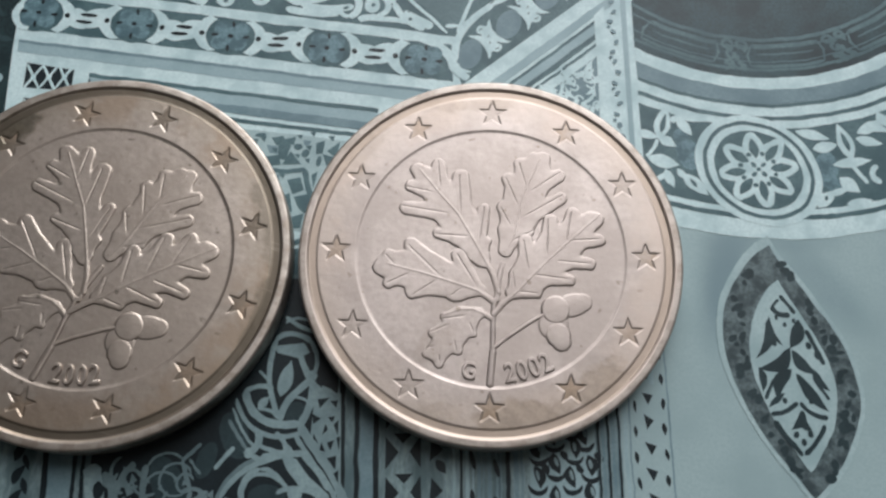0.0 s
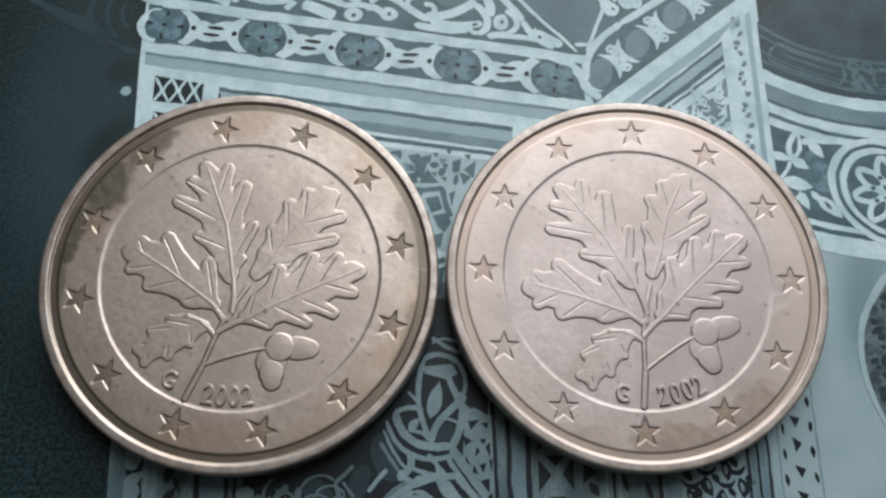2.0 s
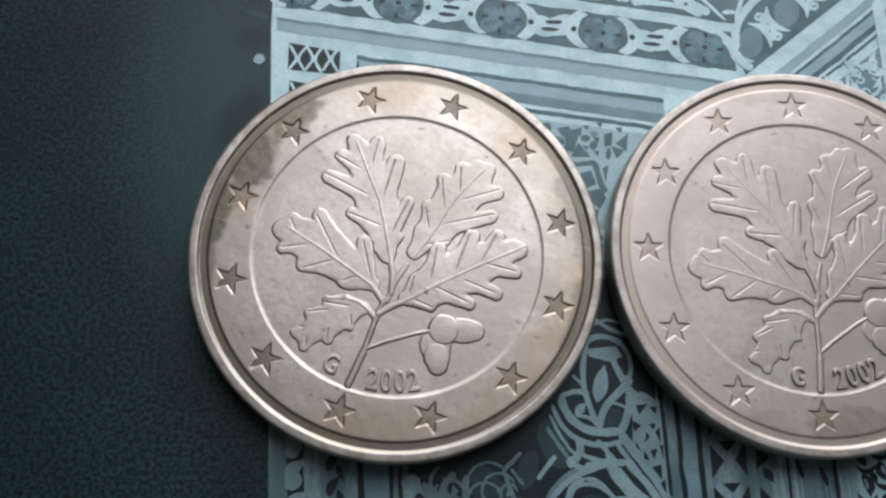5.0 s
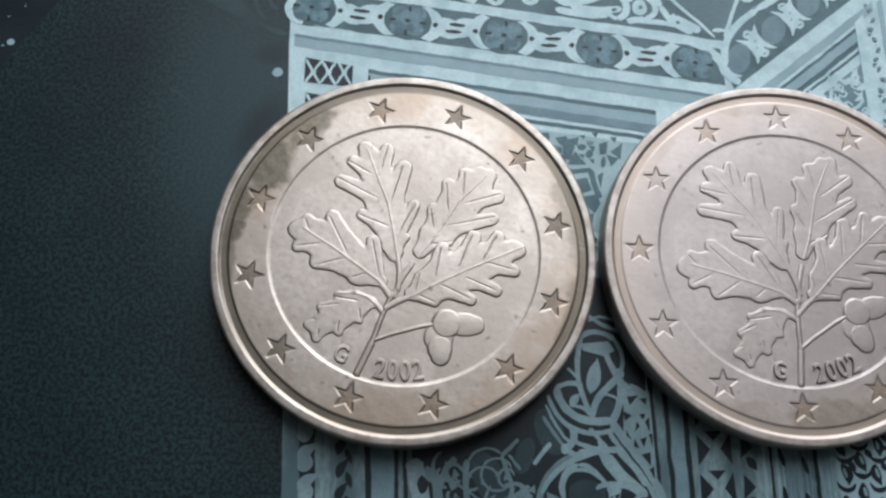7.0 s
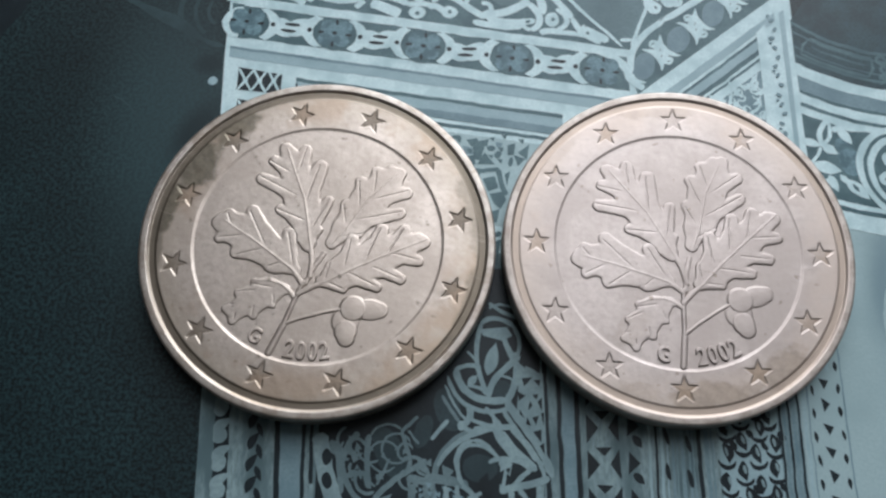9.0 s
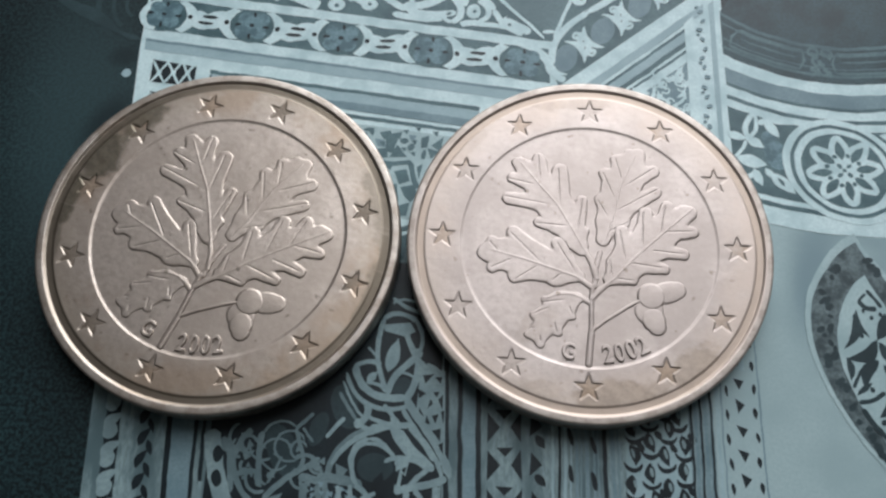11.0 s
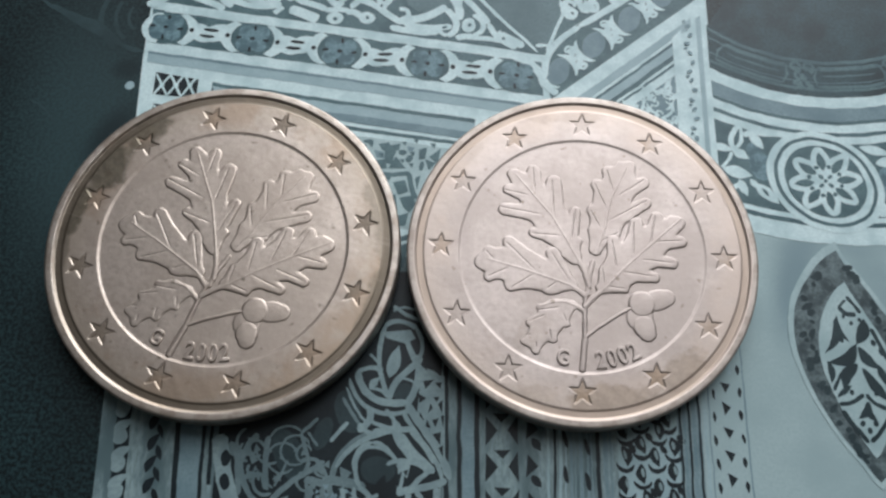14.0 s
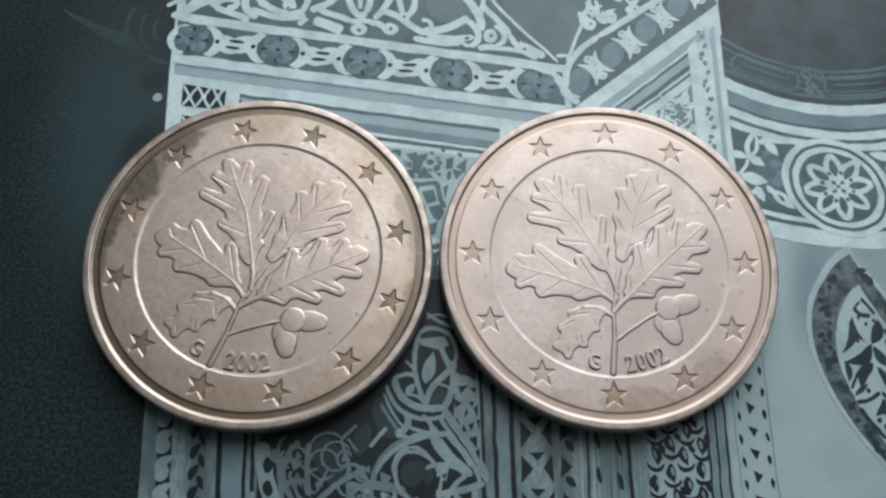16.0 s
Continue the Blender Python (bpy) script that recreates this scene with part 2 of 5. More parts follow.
def box(name, lo, hi, mat, bevel=0.0):
    bm = bmesh.new()
    bmesh.ops.create_cube(bm, size=1.0)
    for v in bm.verts:
        v.co = [lo[k] + (v.co[k] + 0.5) * (hi[k] - lo[k]) for k in range(3)]
    if bevel:
        bmesh.ops.bevel(bm, geom=bm.edges[:], offset=bevel, segments=2, affect="EDGES")
    me = bpy.data.meshes.new(name)
    bm.to_mesh(me)
    bm.free()
    me.materials.append(mat)
    return new(name, me)


# ---- the unseen room, added to close the space and bounce light, and the table ----
def room():
    x0, x1, y0, y1, z0, z1, th = -1.9, 2.1, -2.6, WALL_Y, -0.75, 1.80, 0.12
    for name, lo, hi, mat in (
        ("floor", (x0 - th, y0 - th, z0 - th), (x1 + th, y1 + th, z0), BOARDS),
        ("ceiling", (x0 - th, y0 - th, z1), (x1 + th, y1 + th, z1 + th), PLASTER),
        ("wall_west", (x0 - th, y0, z0), (x0, y1, z1), PAINT),
        ("wall_east", (x1, y0, z0), (x1 + th, y1, z1), PAINT),
        ("wall_south", (x0 - th, y0 - th, z0), (x1 + th, y0, z1), PAINT),
    ):
        tagged(box(name, lo, hi, mat), "plain " + name.replace("_", " ") + " of the unseen daylit room", name.split("_")[0], kind="structure")
    # the window wall: four pieces of masonry round a real opening, one mesh
    vs, fs = [], []
    for lo, hi in (((x0 - th, z0), (WIN_X0, z1)), ((WIN_X1, z0), (x1 + th, z1)), ((WIN_X0, z0), (WIN_X1, WIN_Z0)), ((WIN_X0, WIN_Z1), (WIN_X1, z1))):
        k = len(vs)
        vs += [(lo[0], y1, lo[1]), (hi[0], y1, lo[1]), (hi[0], y1, hi[1]), (lo[0], y1, hi[1]),
               (lo[0], y1 + th, lo[1]), (hi[0], y1 + th, lo[1]), (hi[0], y1 + th, hi[1]), (lo[0], y1 + th, hi[1])]
        fs += [(k, k + 3, k + 2, k + 1), (k + 4, k + 5, k + 6, k + 7), (k, k + 1, k + 5, k + 4), (k + 1, k + 2, k + 6, k + 5), (k + 2, k + 3, k + 7, k + 6), (k + 3, k, k + 4, k + 7)]
    tagged(part("wall_north", vs, fs, PLASTER), "unseen plain plaster wall with a wide window opening", "wall", kind="structure")
    # window, unseen: a frame of four bars and a sill
    win = new("window_1")
    tagged(win, "unseen tall window with a white frame and daylight outside", "window", kind="structure")
    for name, lo, hi in (("jamb", (WIN_X0, y1 + 0.03, WIN_Z0), (WIN_X0 + 0.03, y1 + 0.08, WIN_Z1)), ("jamb", (WIN_X1 - 0.03, y1 + 0.03, WIN_Z0), (WIN_X1, y1 + 0.08, WIN_Z1)),
                         ("head", (WIN_X0 + 0.03, y1 + 0.03, WIN_Z1 - 0.03), (WIN_X1 - 0.03, y1 + 0.08, WIN_Z1)), ("sill", (WIN_X0 + 0.03, y1 + 0.03, WIN_Z0), (WIN_X1 - 0.03, y1 + 0.08, WIN_Z0 + 0.03))):
        box(name, lo, hi, PLASTER, 0.003).parent = win
    top = box("table", (-0.55, -0.45, -0.0286), (0.6, 0.5, -0.0006), TABLE, 0.003)
    tagged(top, "dark wooden table under the printed sheet", "table")
    for sx in (-0.5, 0.55):
        for sy in (-0.4, 0.45):
            leg = box("leg", (sx - 0.03, sy - 0.03, -0.75), (sx + 0.03, sy + 0.03, -0.0286), TABLE, 0.003)
            leg.parent = top


room()


# ---- the printed sheet ----
class Ink:
    """Flat printed shapes of one tone, in millimetres, laid one on the other. piece() begins a new part."""

    def __init__(self, level):
        self.z, self.v, self.f, self.shape, self.starts = level * 0.008, [], [], 0, [(0, 0)]

    def piece(self):
        if self.v and self.starts[-1] != (len(self.v), len(self.f)):
            self.starts.append((len(self.v), len(self.f)))

    def poly(self, pts):
        k = len(self.v)
        self.shape += 1
        self.v += [(x, y, self.shape) for x, y in pts]
        self.f.append(tuple(range(k, k + len(pts))))

    def strip(self, left, right):
        """The band between two lines of equally many points."""
        self.shape += 1
        k, n = len(self.v), len(left)
        self.v += [(x, y, self.shape) for x, y in left] + [(x, y, self.shape) for x, y in right]
        self.f += [(k + i, k + i + 1, k + n + i + 1, k + n + i) for i in range(n - 1)]

    def line(self, pts, width):
        """A stroke along points; width is one number, or a function of 0..1."""
        p = np.array(pts, float)
        d = np.gradient(p, axis=0)
        d /= np.linalg.norm(d, axis=1)[:, None] + 1e-9
        nrm = np.stack([-d[:, 1], d[:, 0]], 1)
        s = np.linspace(0, 1, len(p))
        w = np.array([width(u) if callable(width) else width for u in s])[:, None] / 2
        if len(p) < 30:
            w = w * np.clip(np.minimum(s, 1 - s) / 0.05, 0.4, 1.0)[:, None]
        self.strip(p + nrm * w, p - nrm * w)

    def seg(self, a, b, width):
        self.line([(a[0] + (b[0] - a[0]) * k / 12, a[1] + (b[1] - a[1]) * k / 12) for k in range(13)], width)

    def ellipse(self, c, rx, ry, turn=0.0, n=28):
        ca, sa = math.cos(radians(turn)), math.sin(radians(turn))
        self.poly([(c[0] + rx * math.cos(a) * ca - ry * math.sin(a) * sa, c[1] + rx * math.cos(a) * sa + ry * math.sin(a) * ca)
                   for a in np.linspace(0, 2 * math.pi, n, endpoint=False)])

    def arc(self, c, r, a0, a1, width, n=40, squash=1.0):
        self.line([(c[0] + r * math.cos(radians(a)), c[1] + squash * r * math.sin(radians(a))) for a in np.linspace(a0, a1, n)], width)

    def petal(self, a, b, width, bend=0.0, n=12):
        """A pointed leaf from a to b."""
        a, b = np.array(a, float), np.array(b, float)
        d = b - a
        nrm = np.array([-d[1], d[0]])
        s = np.linspace(0, 1, n)
        mid = a + s[:, None] * d + (bend * np.sin(np.pi * s))[:, None] * nrm
        w = (width / 2 * np.sin(np.pi * s ** 0.85))[:, None] * nrm / (np.linalg.norm(nrm) + 1e-9)
        self.strip(mid + w, mid - w)

    def scroll(self, c, r, a0, turns, width, n=46):
        """A spiral tendril that curls inward and ends in a small bud."""
        s = np.linspace(0, 1, n)
        rr = r * (1 - 0.8 * s)
        a = radians(a0) + turns * 2 * math.pi * s
        self.line(np.stack([c[0] + rr * np.cos(a), c[1] + rr * np.sin(a)], 1), lambda u: width * (1 - 0.35 * u))
        self.ellipse((c[0] + rr[-1] * math.cos(a[-1]), c[1] + rr[-1] * math.sin(a[-1])), width * 0.75, width * 0.75, n=14)

    def done(self, name, mat, parent, label="", kind=""):
        rise = 0.007 / (self.shape + 1)
        v = []
        for x, y, s in self.v:
            a = noise.noise_vector((0.7 * x, 0.7 * y, 0.0)) * 0.07 + noise.noise_vector((2.6 * x, 2.6 * y, 5.0)) * 0.045
            v.append(((x + a[0]) * MM, (y + a[1]) * MM, (self.z + s * rise) * MM))
        made = []
        for (v0, f0), (v1, f1) in zip(self.starts, self.starts[1:] + [(len(v), len(self.f))]):
            if v1 > v0:
                made.append(tagged(part(name, v[v0:v1], [tuple(i - v0 for i in f) for f in self.f[f0:f1]], mat, parent, label), kind=kind))
        return made


def bez(a, b, c, d, n=26):
    a, b, c, d = (np.array(q, float) for q in (a, b, c, d))
    s = np.linspace(0, 1, n)[:, None]
    return a * (1 - s) ** 3 + 3 * b * s * (1 - s) ** 2 + 3 * c * s * s * (1 - s) + d * s ** 3


sheet = box("printed_sheet", (-0.085, -0.060, -0.0006), (0.085, 0.062, 0.0), DEEP, 0.00015)
tagged(sheet, "glossy dark teal printed sheet with pale architectural arabesques", "printed sheet")

LEAN_Y = -0.135


def S(x, v):
    """A place on the leaning cornice: x, and the height that it has at x = -1.5."""
    return (x, v + LEAN_Y * (x + 1.5))


def left_x(y):
    return -17.1 - 0.040 * (y + 14.8)


def band(ink, x0, x1, v0, v1):
    xs = np.linspace(x0, x1, 90)
    ink.strip([S(x, v1) for x in xs], [S(x, v0) for x in xs])


rnd = random.Random(7)


def facade():
    """The pale ground of the facade, from the left pillar to the border of the arch, with its wall to the right."""
    g = Ink(1)
    g.poly([(left_x(0), 0), (20.4, 0), (20.4, 8), (20.4, 22), (20.5, 62), (left_x(14), 62), (left_x(13.7), 13.7)])
    g.done("facade_ground", PALE, sheet, "pale blue-green printed facade")
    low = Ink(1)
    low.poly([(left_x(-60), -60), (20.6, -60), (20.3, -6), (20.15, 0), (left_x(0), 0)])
    low.done("plinth_ground", LOW, sheet, "lower part of the printed facade, dimmed for print tone and shade")
    w = Ink(1)
    w.poly([(20.6, -60), (84, -60), (84, 30), (46, 12), (34, 4.0), (20.45, 5.0), (20.45, -6)])
    w.done("wall_ground", WALL, sheet, "plain pale printed wall")


def cornice():
    dark, mid, grey, pale = Ink(2), Ink(2), Ink(3), Ink(4)
    band(dark, -18.0, 8.9, 12.99, 15.6)
    soft = Ink(2)
    band(soft, -17.9, 9.4, 11.35, 12.2)
    soft.done("soft_band", SOFT, sheet, "soft grey printed moulding")
    band(grey, -17.9, 9.4, 12.02, 12.22)
    dark.piece()
    band(dark, -13.3, 4.4, 10.22, 10.5)
    soft2 = Ink(2)
    band(soft2, -13.3, 4.4, 9.3, 10.2)
    soft2.done("soft_band", SOFT, sheet, "soft grey printed moulding")
    grey.piece()
    band(grey, -13.1, 4.3, 8.98, 9.54)
    dark.piece()
    band(dark, -12.6, 3.6, 8.45, 8.72)
    # upper rail, which rounds the last medallion
    band(pale, -17.2, 6.4, 15.5, 16.2)
    pale.line(bez((6.2, 14.82), (7.7, 14.62), (8.8, 13.9), (9.0, 12.2)), lambda u: 0.7 - 0.15 * u)
    pale.line(bez((-17.2, 17.4), (-18.6, 17.0), (-18.8, 15.6), (-17.4, 15.2)), 0.5)
    disc, petals, hole = Ink(3), Ink(5), Ink(6)
    for i in range(5):
        cx = -16.9 + 6.0 * i
        c = S(cx, 14.25)
        for ink in (disc, petals, hole):
            ink.piece()
        disc.ellipse(c, 1.5, 1.33, -8)
        for q in range(4):
            a = radians(45 + 90 * q - 8)
            petals.ellipse((c[0] + 0.68 * math.cos(a), c[1] + 0.58 * math.sin(a)), 0.66, 0.56, 45 + 90 * q)
        for q in range(4):
            a = radians(90 * q - 8)
            hole.ellipse((c[0] + 0.95 * math.cos(a), c[1] + 0.85 * math.sin(a)), 0.22, 0.09, 90 * q)
        hole.ellipse(c, 0.16, 0.14)
        for side in (-1, 1):
            if (i == 0 and side < 0) or (i == 4 and side > 0):
                continue
            # a crescent hugs the medallion
            pale.piece()
            pts_o = [(c[0] + side * (0.62 + 1.62 * math.cos(a)), c[1] + 1.40 * math.sin(a) + LEAN_Y * side * 1.4) for a in np.linspace(-1.12, 1.12, 26)]
            pts_i = [(c[0] + side * 1.5 * math.cos(a), c[1] + 1.33 * math.sin(a) + LEAN_Y * side * 0.6) for a in np.linspace(-0.98, 0.98, 26)]
            pale.strip(pts_o, pts_i)
        if i < 4:
            pale.piece()
            hole.piece()
            m = S(cx + 3.0, 14.25)
            for side in (-1, 1):
                pale.ellipse((m[0] + side * 0.52, m[1] + LEAN_Y * side * 0.5 + 0.1 * side), 0.95, 0.68, 22 * side)
                pale.seg((m[0] + side * 0.3, m[1]), (m[0] + side * 1.5, m[1] + LEAN_Y * side), 0.8)
                hole.ellipse((m[0] + side * 1.25, m[1] + LEAN_Y * 1.25 * side), 0.17, 0.17)
                hole.ellipse((m[0] + side * 0.12, m[1] + 0.24 * side), 0.52, 0.12, -4)
    for ink, name, mat, label in ((dark, "dark_band", MID, "dark printed band of the cornice"), (grey, "grey_band", GREY, "grey printed moulding"),
                                  (pale, "frieze_knot", PALE, "pale interlaced knot of the frieze"), (disc, "medallion", MID, "dark round medallion"),
                                  (petals, "quatrefoil", FLOWER, "grey four-petalled flower"), (hole, "piercing", DARK, "small dark piercing")):
        ink.done(name, mat, sheet, label)


def pillar_block():
    """The pierced block below the cornice's left end."""
    d, p = Ink(3), Ink(4)
    for row in range(5):
        y = 12.75 - row * 2.35
        x0 = left_x(y) + 1.05
        d.piece()
        d.poly([(x0, y), (x0 + 2.95, y - 0.45), (x0 + 2.95, y - 1.9), (x0, y - 1.65)])
        for k in range(3):
            xx = x0 + 0.05 + k * 0.95
            p.seg((xx, y - 1.7), (xx + 0.95, y - 0.2), 0.16)
            p.seg((xx, y - 0.1), (xx + 0.95, y - 1.85), 0.16)
            p.ellipse((xx + 0.48, y - 0.95), 0.17, 0.17)
    d.seg((-13.25, 11.7), (-13.0, 6.5), 0.22)
    d.done("lattice_opening", DARK, sheet, "dark opening of a printed lattice")
    p.done("lattice", PALE, sheet, "pale slanting lattice bars", "stuff")


def under_cornice():
    """The pierced arch field that shows between the coins."""
    d, g, soft = Ink(4), Ink(3), Ink(2)
    band(soft, -12.5, 3.2, 2.0, 8.1)
    soft.done("tracery_ground", BONE, sheet, "soft pale ground of a pierced field")
    for k in range(5):
        x = -12.4 + 1.62 * k
        d.poly([S(x + 0.1, 7.95), S(x + 0.75, 7.95), S(x + 0.42, 7.3)])
        d.poly([S(x, 7.0), S(x + 0.5, 7.3), S(x + 0.1, 6.4)])
        d.ellipse(S(x + 1.1, 7.2), 0.3, 0.24, 20, 10)
    d.ellipse((-2.57, 7.95), 0.34, 0.14, 0, 14)
    d.poly([(-1.93, 7.77), (-1.25, 7.90), (-1.01, 7.32), (-1.67, 7.27)])
    d.poly([(-1.55, 7.34), (-0.77, 7.34), (-1.04, 6.27), (-1.46, 6.40)])
    d.poly([(-1.17, 7.69), (-0.48, 7.78), (-0.54, 7.28), (-1.07, 7.33)])
    d.ellipse((-0.31, 7.18), 0.28, 0.19, 15, 14)
    d.poly([(-1.21, 5.99), (-0.12, 5.99), (-0.74, 6.88)])
    d.ellipse((0.11, 6.74), 0.2, 0.3, -30, 14)
    d.poly([(-2.21, 6.56), (-1.48, 6.69), (-1.27, 5.98), (-1.85, 5.94)])
    d.line(bez((-1.94, 5.75), (-1.19, 5.46), (-0.53, 5.53), (0.16, 5.75), 18), 0.26)
    d.line(bez((0.09, 5.72), (0.22, 4.99), (0.38, 4.46), (0.60, 3.92), 18), 0.34)
    d.poly([(-0.90, 5.02), (-0.14, 5.19), (0.14, 4.41), (-0.53, 4.14)])
    d.poly([(-0.42, 3.96), (0.42, 4.17), (0.60, 3.56), (0.27, 2.97), (-0.14, 3.31)])
    d.poly([(-0.62, 2.71), (0.21, 2.97), (0.05, 2.03), (-0.55, 2.03)])
    d.poly([(0.74, 7.38), (1.30, 7.56), (1.18, 6.75), (0.77, 6.71)])
    d.poly([(1.46, 6.88), (2.18, 7.51), (2.01, 6.43)])
    d.ellipse((0.94, 6.23), 0.17, 0.34, -15, 14)
    d.poly([(1.19, 6.69), (1.90, 6.50), (1.43, 5.93)])
    d.poly([(-1.18, 3.99), (-0.70, 4.21), (-0.48, 3.06), (-0.88, 3.06)])
    d.poly([(0.50, 5.39), (0.90, 5.62), (0.70, 4.52)])
    d.line(bez((-0.97, 1.31), (-0.47, 1.07), (-0.15, 1.07), (0.33, 1.34), 18), 0.3)
    d.poly([(-0.89, 0.92), (-0.29, 0.72), (0.30, 0.92), (-0.02, -0.74), (-0.53, -0.65)])
    g.poly([(-2.23, 7.32), (-1.62, 7.21), (-1.49, 6.73), (-2.00, 6.80)])
    g.poly([(-0.03, 7.62), (0.44, 7.55), (0.32, 7.25), (0.05, 7.33)])
    g.poly([(-2.01, 5.35), (-1.35, 5.35), (-1.05, 2.87), (-1.72, 3.15)])
    d.poly([(-3.22, 7.67), (-2.68, 7.70), (-2.83, 7.20)])
    d.poly([(-2.63, 7.85), (-2.21, 7.87), (-2.33, 7.48)])
    d.poly([(-0.42, 7.94), (-0.05, 7.96), (-0.16, 7.63)])
    d.poly([(0.12, 7.24), (0.48, 7.26), (0.38, 6.93)])
    d.poly([(0.35, 8.13), (0.71, 8.15), (0.61, 7.82)])
    d.poly([(1.48, 7.86), (1.90, 7.88), (1.77, 7.49)])
    d.poly([(-1.05, 7.21), (-0.75, 7.23), (-0.84, 6.95)])
    d.poly([(-1.91, 7.08), (-1.55, 7.11), (-1.66, 6.78)])
    d.poly([(-0.52, 6.68), (-0.16, 6.71), (-0.27, 6.38)])
    d.poly([(-1.42, 5.43), (-1.00, 5.46), (-1.12, 5.08)])
    d.poly([(0.06, 6.39), (0.42, 6.42), (0.31, 6.09)])
    d.poly([(0.93, 7.24), (1.29, 7.26), (1.18, 6.93)])
    d.poly([(-1.03, 3.19), (-0.62, 3.21), (-0.74, 2.85)])
    d.done("tracery_opening", MID, sheet, "dark opening of a pierced field", "stuff")
    g.done("tracery_shade", GREY, sheet, "grey opening of a pierced field", "stuff")


def raking_border():
    """The slanting mouldings right of the cornice and the pierced triangle below them."""
    dx, dy = math.cos(radians(38.6)), math.sin(radians(38.6))

    def D(x, s):
        return (x + s * dx, 11.59 + s * dy)

    def slant(ink, xa, xb, s0=-2.0, end=17.85):
        pts = []
        for x in (xa, xb):
            pts.append((D(x, s0), D(x, (end - x) / dx)))
        ink.piece()
        ks = np.linspace(0, 1, 40)[:, None]
        edges = [np.array(p[0]) + ks * (np.array(p[1]) - np.array(p[0])) for p in pts]
        ink.strip(edges[0], edges[1])

    field, dark, grey, pale, disc = Ink(2), Ink(3), Ink(3), Ink(5), Ink(4)
    # the field of the diagonal frieze
    field.poly([(9.1, 12.6), D(9.75, -0.4), D(9.75, 13.5), (20.1, 21.8), (17.0, 21.2), (11.4, 17.3), (9.3, 15.4)])
    slant(grey, 11.25, 12.1, end=19.2)
    slant(dark, 12.42, 12.72)
    slant(grey, 12.72, 13.6)
    slant(dark, 13.62, 14.15)
    slant(dark, 14.45, 14.7)
    shade = Ink(3)
    shade.poly([(15.6, 11.59), (17.8, 13.4), (17.75, 8.0), (11.5, 8.2)])
    shade.done("pierced_ground", GREY, sheet, "grey ground of the pierced triangle")
    # upper rail of the diagonal frieze
    pale.line(bez((9.0, 12.8), (9.0, 14.8), (9.7, 15.8), (11.5, 17.1)), 0.45)
    pale.seg((11.4, 17.05), (18.0, 21.6), 0.5)
    pale.line(bez((9.0, 12.9), (9.05, 12.4), (9.3, 12.0), (9.9, 11.8)), 0.5)
    for k in range(4):
        c = (9.95 + 2.5 * k, 13.5 + 2.12 * k)
        disc.piece()
        disc.ellipse(c, 0.74, 1.12, -24)
        for q in (-1, 1):
            pale.arc(c, 1.25, 38.6 + (0 if q > 0 else 180) - 55, 38.6 + (0 if q > 0 else 180) + 55, lambda u: 0.34 * math.sin(math.pi * u) + 0.08, 18)
        m = (c[0] + 1.25, c[1] + 1.06)
        pale.seg((m[0] - 0.35, m[1] - 0.4), (m[0] + 0.35, m[1] + 0.4), 0.28)
        pale.scroll((m[0] - 0.5, m[1] + 0.55), 0.34, 40, 0.8, 0.22, 18)
        pale.scroll((m[0] + 0.5, m[1] - 0.5), 0.34, 220, 0.8, 0.22, 18)
        pale.ellipse((m[0] - 0.25, m[1] + 0.35), 0.62, 0.22, 75)
        pale.ellipse((m[0] + 0.25, m[1] - 0.35), 0.62, 0.22, 75)
    # pierced triangle
    for k in range(60):
        x = 14.4 + 3.3 * rnd.random()
        top = 11.3 + (x - 14.7) * 0.8
        y = top - 0.3 - rnd.random() * 4.0
        pale.petal((x, y), (x + rnd.uniform(-0.8, 0.8), y + rnd.uniform(0.4, 1.0)), 0.24, rnd.uniform(-0.3, 0.3))
        if k % 2:
            pale.scroll((x, y), 0.34, rnd.uniform(0, 360), 0.8, 0.13, 18)
    # upright border beside the arch
    up, holes = Ink(6), Ink(7)
    up.poly([(17.85, -5.0), (18.5, -5.0), (18.5, 17.0), (17.85, 16.3)])
    up.done("border_fillet", PALE, sheet, "pale upright fillet")
    grey.poly([(19.42, -7), (19.72, -7), (19.78, 8), (19.9, 18.2), (19.55, 17.9), (19.45, 8)])
    for k in range(30):
        y = 17.3 - 0.72 * k
        x = 18.95 + 0.16 * math.sin(k * 2.1)
        holes.ellipse((x, y), 0.2, 0.13, rnd.uniform(0, 180), 10)
        if k % 3 == 0:
            holes.ellipse((x - 0.25, y + 0.35), 0.13, 0.1, 0, 8)
    for ink, name, mat, label in ((field, "raking_frieze_ground", MID, "dark ground of the slanting frieze"), (dark, "raking_dark_band", MID, "dark slanting moulding"),
                                  (grey, "raking_grey_band", SOFT, "grey slanting moulding"), (disc, "raking_medallion", GREY, "grey oval medallion"),
                                  (pale, "raking_tracery", PALE, "pale knots and tracery of the slanting frieze"), (holes, "border_piercing", GREY, "grey piercing of the upright border")):
        ink.done(name, mat, sheet, label)


